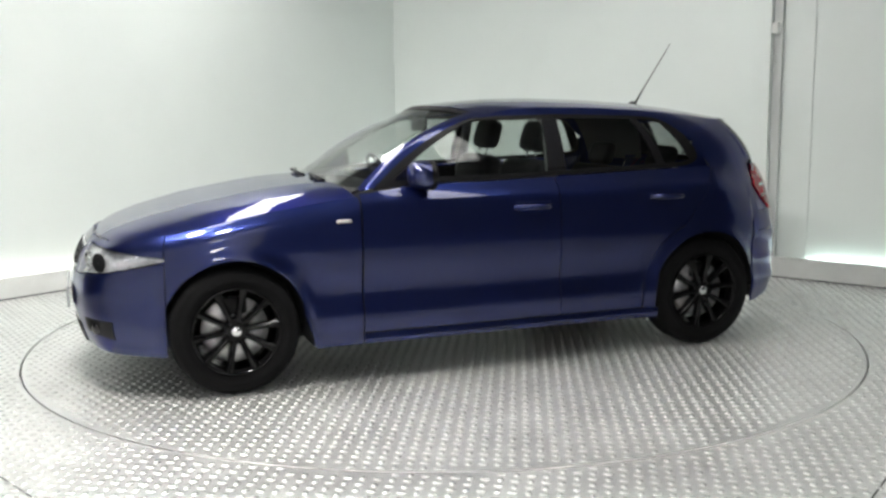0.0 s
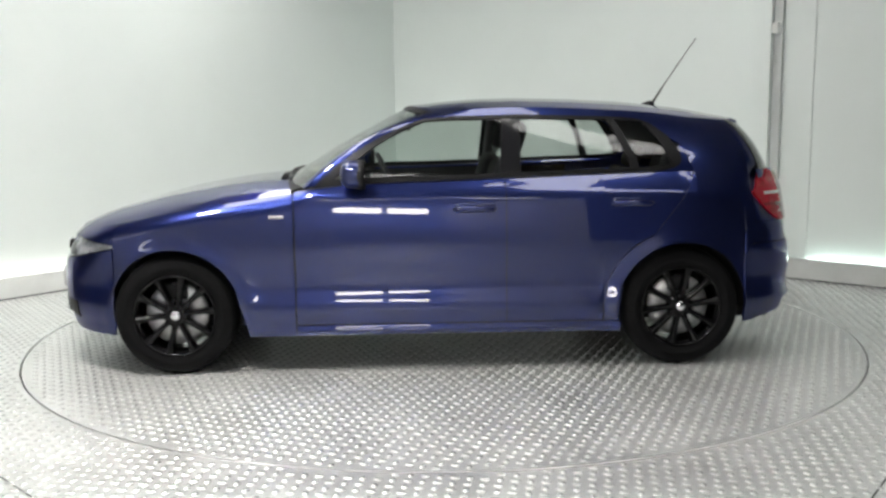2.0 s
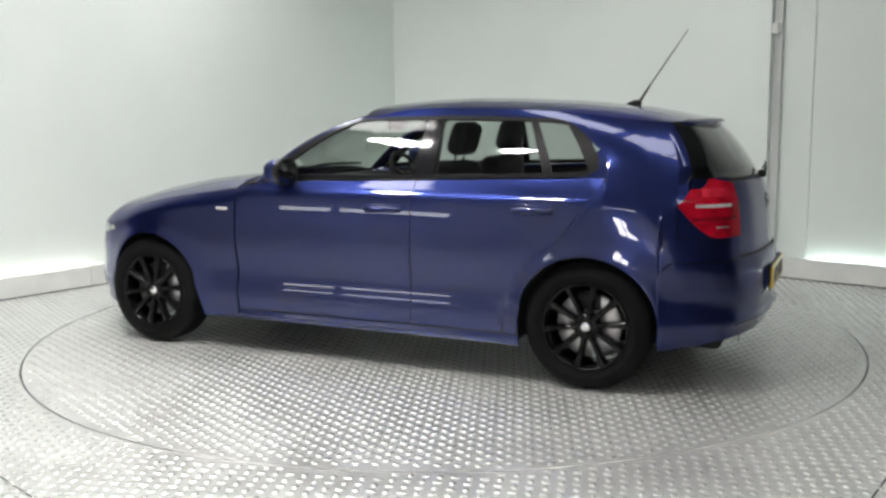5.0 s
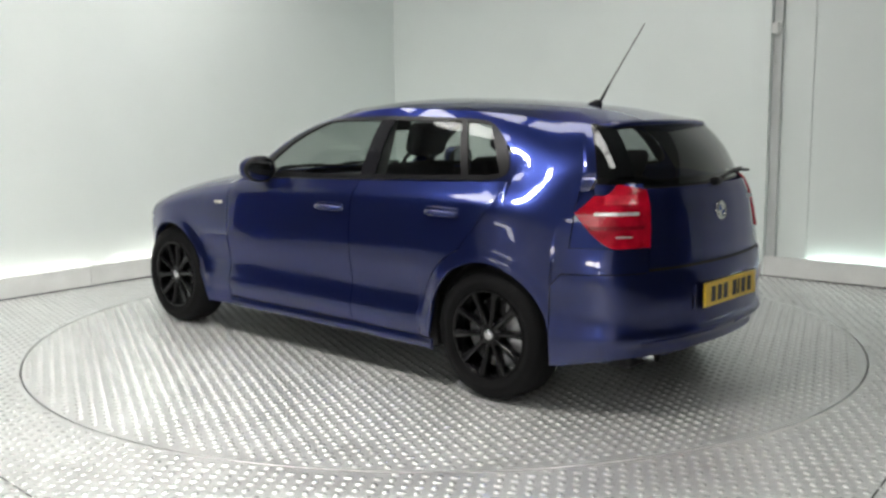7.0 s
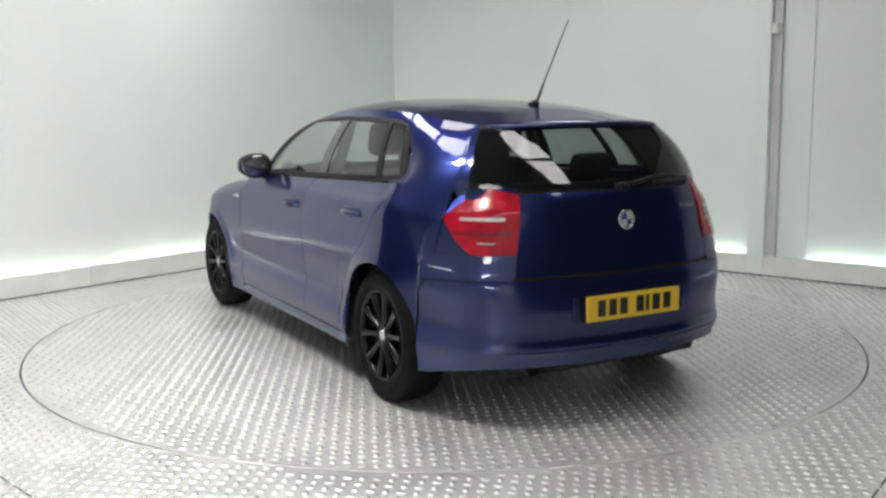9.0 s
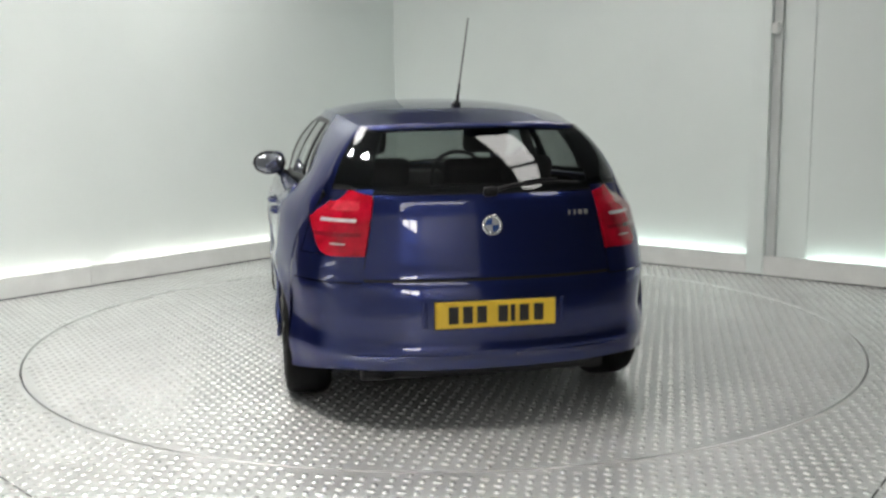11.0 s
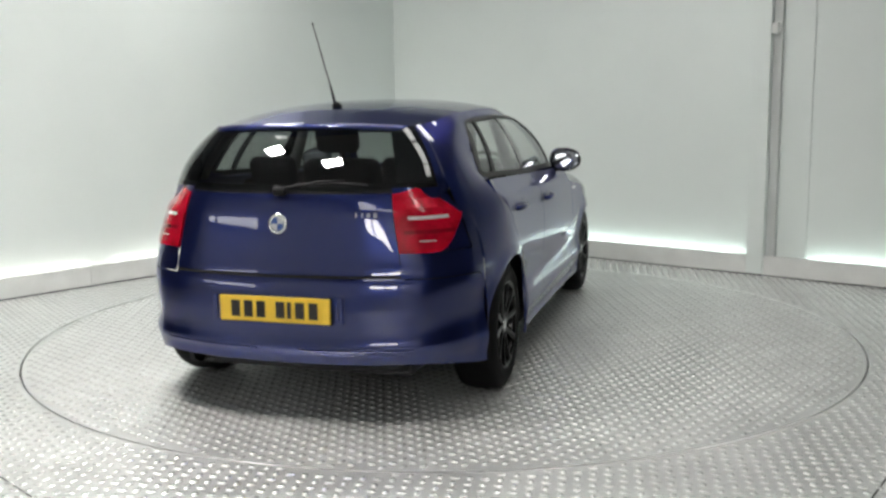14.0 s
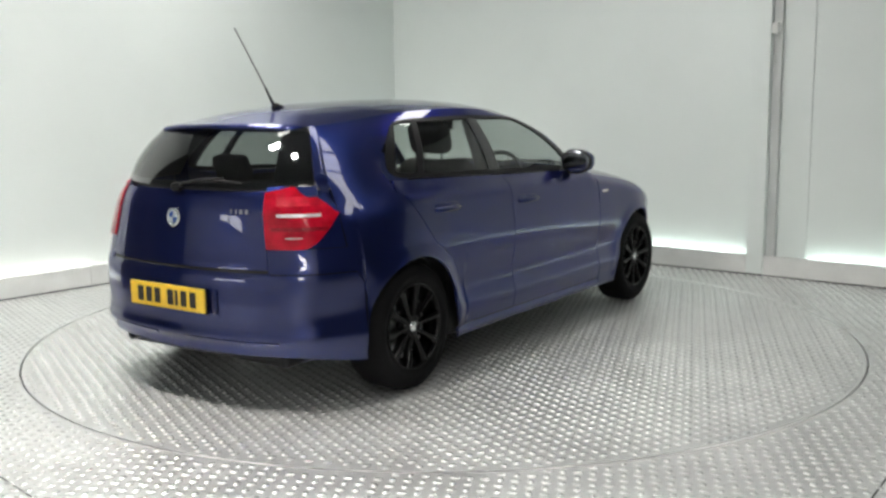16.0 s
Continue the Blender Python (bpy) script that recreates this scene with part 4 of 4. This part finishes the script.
def tailgate(car):
    us = lin(OUT_N, u_rear_y(0.554), 22)
    tg = panel("tailgate", u_cols(us, lambda u: 0.660, lambda u: 1.008, 22), PAINT, car, 1, "blue tailgate with a round badge", both=True)
    # glass over the full width, framed in black
    ks = lin(13.0, 10.83, 22)
    g = panel("rear_screen", g_cols(ks, lambda k: 0.0, lambda k: 0.985, 14, 0.006), DARKGLASS, tg, 1, "dark tinted rear window", flange=0, both=True)
    fr = panel("screen_frame", g_cols(lin(13.0, 10.8, 22), lambda k: -0.03 + 0.04 * ease((11.6 - k) / 0.5), lambda k: 0.085, 4, 0.002), TRIMBLACK, tg, 1, both=True)
    panel("screen_frame_top", g_cols(lin(13.0, 10.8, 22), lambda k: 0.90, lambda k: 1.0, 3, 0.002), TRIMBLACK, tg, 1, both=True)
    for sgn in (1, -1):
        panel("pillar_toe", g_cols(lin(10.76, 11.5, 8), lambda k: -0.14, lambda k: 0.025, 3, 0.001), PAINT, tg, sgn, flange=0)
        panel("screen_frame_side", g_cols(lin(10.8, 11.5, 10), lambda k: 0.08, lambda k: 0.905, 10, 0.0), PILLAR, tg, sgn, "gloss black edge of the rear window")
    # badge: ring and four quarters
    b = body(OUT_N, 0.878)
    root = new("badge")
    root.parent = tg
    root.matrix_basis = pose(b.x - 0.003, 0, 0.878, 0, -83, 0) @ Matrix.Scale(0.92, 4)
    bm = bmesh.new()
    add_lathe(bm, [(0.034, 0.002), (0.035, 0.006), (0.047, 0.006), (0.048, 0.0)], 40)
    part("badge_ring", bm, CHROME, root, "chrome ring", True)
    bm = bmesh.new()
    add_lathe(bm, [(0.001, 0.004), (0.034, 0.004), (0.036, 0.0)], 40)
    part("badge_face", bm, WHITE, root)
    for q in (0, 1):
        bm = bmesh.new()
        vs = [bm.verts.new((0, 0, 0.0052))] + [bm.verts.new((0.033 * math.cos(a), 0.033 * math.sin(a), 0.0052)) for a in lin(math.pi * q, math.pi * (q + 0.5), 10)]
        bm.faces.new(vs)
        part("badge_quarter", bm, BADGEBLUE, root)
    # model mark as plain raised pieces
    for i, y in enumerate((-0.352, -0.378, -0.404, -0.432)):
        p = body(u_rear_y(-y), 0.918)
        bm = bmesh.new()
        add_box(bm, -0.002, 0.002, -0.008 + 0.004 * (i < 2), 0.008 - 0.004 * (i < 2), -0.010, 0.010, 0.001)
        o = part("model_mark", bm, SILVER, tg, "small chrome mark")
        o.matrix_basis = pose(p.x - 0.001, y, 0.918, 0, 8, 0)
    # wiper
    bm = bmesh.new()
    add_box(bm, -0.02, 0.02, -0.03, 0.03, -0.02, 0.02, 0.012)
    w = part("rear_wiper", bm, TRIMBLACK, tg, "black rear wiper on the tailgate glass", True)
    w.matrix_basis = pose(-2.030, 0.0, 1.017)
    bm = bmesh.new()
    add_tube(bm, [(0, 0, 0.0), (-0.01, -0.06, 0.018), (0.004, -0.19, 0.042), (0.016, -0.30, 0.048)], [0.011, 0.009, 0.007, 0.005], 8)
    part("wiper_arm", bm, TRIMBLACK, w, smooth=True)
    bm = bmesh.new()
    add_tube(bm, [(0.012, -0.13, 0.022), (0.010, -0.27, 0.036), (0.024, -0.40, 0.030)], [0.006, 0.007, 0.006], 8)
    part("wiper_blade", bm, PLASTIC, w, smooth=True)


def windscreen(car):
    g = panel("windscreen", g_cols(lin(0.0, 2.0, 20), lambda k: 0.0, lambda k: 0.985, 14, -0.003), GLASS, car, 1, "clear windscreen", flange=0, both=True)
    panel("scuttle", [[Vector((BELT(k)[0] + 0.12 - 0.05 * (k / 2.2) ** 2, BELT(k)[1] * 1.04, BELT(k)[2] - 0.015)), Vector(BELT(k)) + Vector((0.0, 0, 0.004))] for k in lin(0, 2.15, 12)],
          PLASTIC, car, 1, "black scuttle panel below the windscreen", both=True)
    panel("screen_header", g_cols(lin(0.0, 2.0, 16), lambda k: 0.945, lambda k: 1.0, 2, 0.001), TRIMBLACK, car, 1, both=True)
    for y0, s in ((0.42, 1), (-0.10, 1)):
        bm = bmesh.new()
        add_tube(bm, [(0.80, y0, 0.99), (0.80, y0 - 0.10, 1.008), (0.775, y0 - 0.38, 1.012)], [0.014, 0.011, 0.008], 8)
        w = part("front_wiper", bm, TRIMBLACK, car, "black windscreen wiper", True)
        bm = bmesh.new()
        add_tube(bm, [(0.785, y0 + 0.02, 1.0), (0.792, y0 - 0.25, 1.010), (0.72, y0 - 0.52, 1.003)], [0.008, 0.009, 0.008], 8)
        part("wiper_blade", bm, PLASTIC, w, smooth=True)


def seat(car, x, y):
    root = new("front_seat")
    root.parent = car
    root.matrix_basis = pose(x, y, 0)
    tagged(root, "dark cloth front seat")
    bm = bmesh.new()
    add_box(bm, -0.22, 0.30, -0.25, 0.25, 0.38, 0.54, 0.05, seg=3)
    part("seat_cushion", bm, CLOTH, root, smooth=True)
    M = Matrix.Translation((-0.20, 0, 0.50)) @ Matrix.Rotation(radians(-17), 4, "Y")
    bm = bmesh.new()
    add_box(bm, -0.07, 0.07, -0.24, 0.24, 0.0, 0.60, 0.05, m=M, seg=3)
    part("backrest", bm, CLOTH, root, smooth=True)
    bm = bmesh.new()
    add_box(bm, -0.05, 0.05, -0.135, 0.135, 0.645, 0.83, 0.045, m=M, seg=3)
    part("headrest", bm, CLOTH, root, smooth=True)
    for s in (-0.06, 0.06):
        bm = bmesh.new()
        add_tube(bm, [M @ Vector((0, s, 0.58)), M @ Vector((0, s, 0.67))], [0.006, 0.006], 8)
        part("headrest_rod", bm, CHROME, root, smooth=True)
    return root


def cabin(car):
    a = seat(car, -0.08, 0.36)
    copy_thing(a, pose(-0.08, -0.36, 0))
    bench = new("rear_bench")
    bench.parent = car
    tagged(bench, "dark cloth rear bench")
    bm = bmesh.new()
    add_box(bm, -1.15, -0.68, -0.62, 0.62, 0.40, 0.56, 0.05, seg=3)
    part("bench_cushion", bm, CLOTH, bench, smooth=True)
    M = Matrix.Translation((-1.12, 0, 0.50)) @ Matrix.Rotation(radians(-22), 4, "Y")
    bm = bmesh.new()
    add_box(bm, -0.07, 0.07, -0.60, 0.60, 0.0, 0.52, 0.05, m=M, seg=3)
    part("bench_back", bm, CLOTH, bench, smooth=True)
    for y in (-0.36, 0.36):
        bm = bmesh.new()
        add_box(bm, -0.04, 0.04, -0.125, 0.125, 0.53, 0.68, 0.035, m=M @ Matrix.Translation((0, y, 0)), seg=3)
        part("headrest", bm, CLOTH, bench, smooth=True)
    bm = bmesh.new()
    add_box(bm, -1.86, -1.33, -0.56, 0.56, 0.93, 0.955, 0.01)
    part("parcel_shelf", bm, PLASTIC, car, "black parcel shelf", True)
    bm = bmesh.new()
    add_box(bm, 0.34, 0.74, -0.68, 0.68, 0.68, 0.955, 0.06, seg=3)
    dash = part("dashboard", bm, PLASTIC, car, "black dashboard", True)
    # steering wheel on the right-hand side of the car
    bm = bmesh.new()
    M = pose(0.22, -0.36, 0.92, 0, -66, 0)
    add_lathe(bm, [(0.185 + 0.014 * math.cos(t), 0.014 * math.sin(t)) for t in (2 * math.pi * k / 8 for k in range(8))], 36, M, closed=True)
    for ang in (0, 120, 240):
        add_box(bm, 0.03, 0.185, -0.016, 0.016, -0.01, 0.008, m=M @ Matrix.Rotation(radians(ang + 180), 4, "Z"))
    add_lathe(bm, [(0.001, 0.02), (0.055, 0.016), (0.06, -0.04)], 20, M)
    part("steering_wheel", bm, PLASTIC, car, "black steering wheel", True)
    # rear-view mirror
    bm = bmesh.new()
    add_box(bm, -0.015, 0.015, -0.115, 0.115, -0.035, 0.035, 0.014, m=pose(0.10, 0, 1.275), seg=3)
    add_tube(bm, [(0.11, 0, 1.30), (0.16, 0, 1.33)], [0.01, 0.012], 8)
    part("interior_mirror", bm, PLASTIC, car, "black rear-view mirror", True)
    # headlining, floor pan and lower shell keep the cabin closed
    sheet = []
    for j in range(9):
        s = j / 8
        sheet.append([Vector((Vector(RAIL(k)).x * 0.97, RAIL(k)[1] * s * 0.97, RAIL(k)[2] - 0.03 + 0.035 * (1 - s * s))) for k in lin(2.2, 10.8, 16)])
    panel("headlining", sheet, LINERGREY, car, 1, "grey headlining", flange=0, both=True)
    for sgn in (1, -1):
        panel("pillar_lining", g_cols(lin(9.05, 11.0, 8), lambda k: 0.0, lambda k: 0.97, 6, -0.035), LINERGREY, car, sgn, flange=0)
        bm = bmesh.new()
        add_tube(bm, [(-0.43, sgn * 0.70, 0.95), (-0.45, sgn * 0.58, 1.31)], [0.035, 0.03], 8)
        part("middle_pillar_lining", bm, LINERGREY, car, smooth=True)
    bm = bmesh.new()
    add_box(bm, -1.92, 1.85, -0.56, 0.56, 0.19, 0.26, 0.02)
    add_box(bm, -0.95, 0.95, -0.80, 0.80, 0.185, 0.30, 0.02)
    add_box(bm, 0.78, 1.80, -0.56, 0.56, 0.25, 0.60, 0.02)
    add_box(bm, -1.93, -1.0, -0.54, 0.54, 0.25, 0.90, 0.02)
    part("floor_pan", bm, LINER, car, "black underbody")
    for x in (AXLE, -AXLE):
        bm = bmesh.new()
        add_tube(bm, [(x, -0.72, HUB_Z), (x, 0.72, HUB_Z)], [0.035, 0.035], 10)
        part("axle", bm, LINER, car, smooth=True)
    # exhaust tip on the car's left
    bm = bmesh.new()
    add_tube(bm, [(-1.75, 0.45, 0.25), (-1.94, 0.45, 0.250), (-1.995, 0.45, 0.25)], [0.030, 0.031, 0.032], 18, cap=False)
    add_tube(bm, [(-1.995, 0.45, 0.25), (-1.9, 0.45, 0.25)], [0.028, 0.027], 18, cap=False)
    part("exhaust_pipe", bm, CHROME, car, "chrome exhaust tip", True)
    # aerial
    bm = bmesh.new()
    bmesh.ops.create_uvsphere(bm, u_segments=20, v_segments=10, radius=1.0)
    for v in bm.verts:
        v.co = Vector((v.co.x * (0.055 if v.co.x > 0 else 0.030), v.co.y * 0.022, v.co.z * 0.022 * (1 if v.co.x < 0 else 1 - 0.6 * v.co.x)))
    base = part("aerial", bm, TRIMBLACK, car, "black roof aerial with a thin rod", True)
    base.matrix_basis = pose(-1.36, 0, 1.385)
    bm = bmesh.new()
    add_tube(bm, [(-0.02, 0, 0.012), (-0.075, 0, 0.10)], [0.008, 0.0048], 8)
    add_tube(bm, [(-0.075, 0, 0.10), (-0.27, 0, 0.385)], [0.0036, 0.0026], 6)
    part("aerial_rod", bm, TRIMBLACK, base, smooth=True)


LINERGREY = mat("grey_headlining", (0.13, 0.13, 0.13), rough=0.9, var=0.05, scale=30)


def build_car():
    car = new("car")
    tagged(car, "blue five-door hatchback with black wheels on the turntable", "car")
    bumpers(car)
    bonnet(car)
    roof(car)
    tailgate(car)
    windscreen(car)
    for s in (1, -1):
        side_of_car(car, s)
    cabin(car)
    return car


build_room()
build_lights()
turntable = build_turntable()
car = build_car()


def heading(t):
    """Degrees of the car's nose, turning clockwise as seen from above."""
    return 200.325 - 9.0749 * t + 0.7408 * math.sin(t * math.pi / 16) - 0.1707 * math.sin(t * math.pi / 8)


def motions():
    times = [0.5 * k for k in range(33)]
    walk(turntable, [(t, pose(0, 0, 0, 0, 0, heading(t))) for t in times])
    walk(car, [(t, pose(0, 0, 0, 0, 0, heading(t)) @ pose(0.1102, 0.1764, 0.003)) for t in times])


motions()
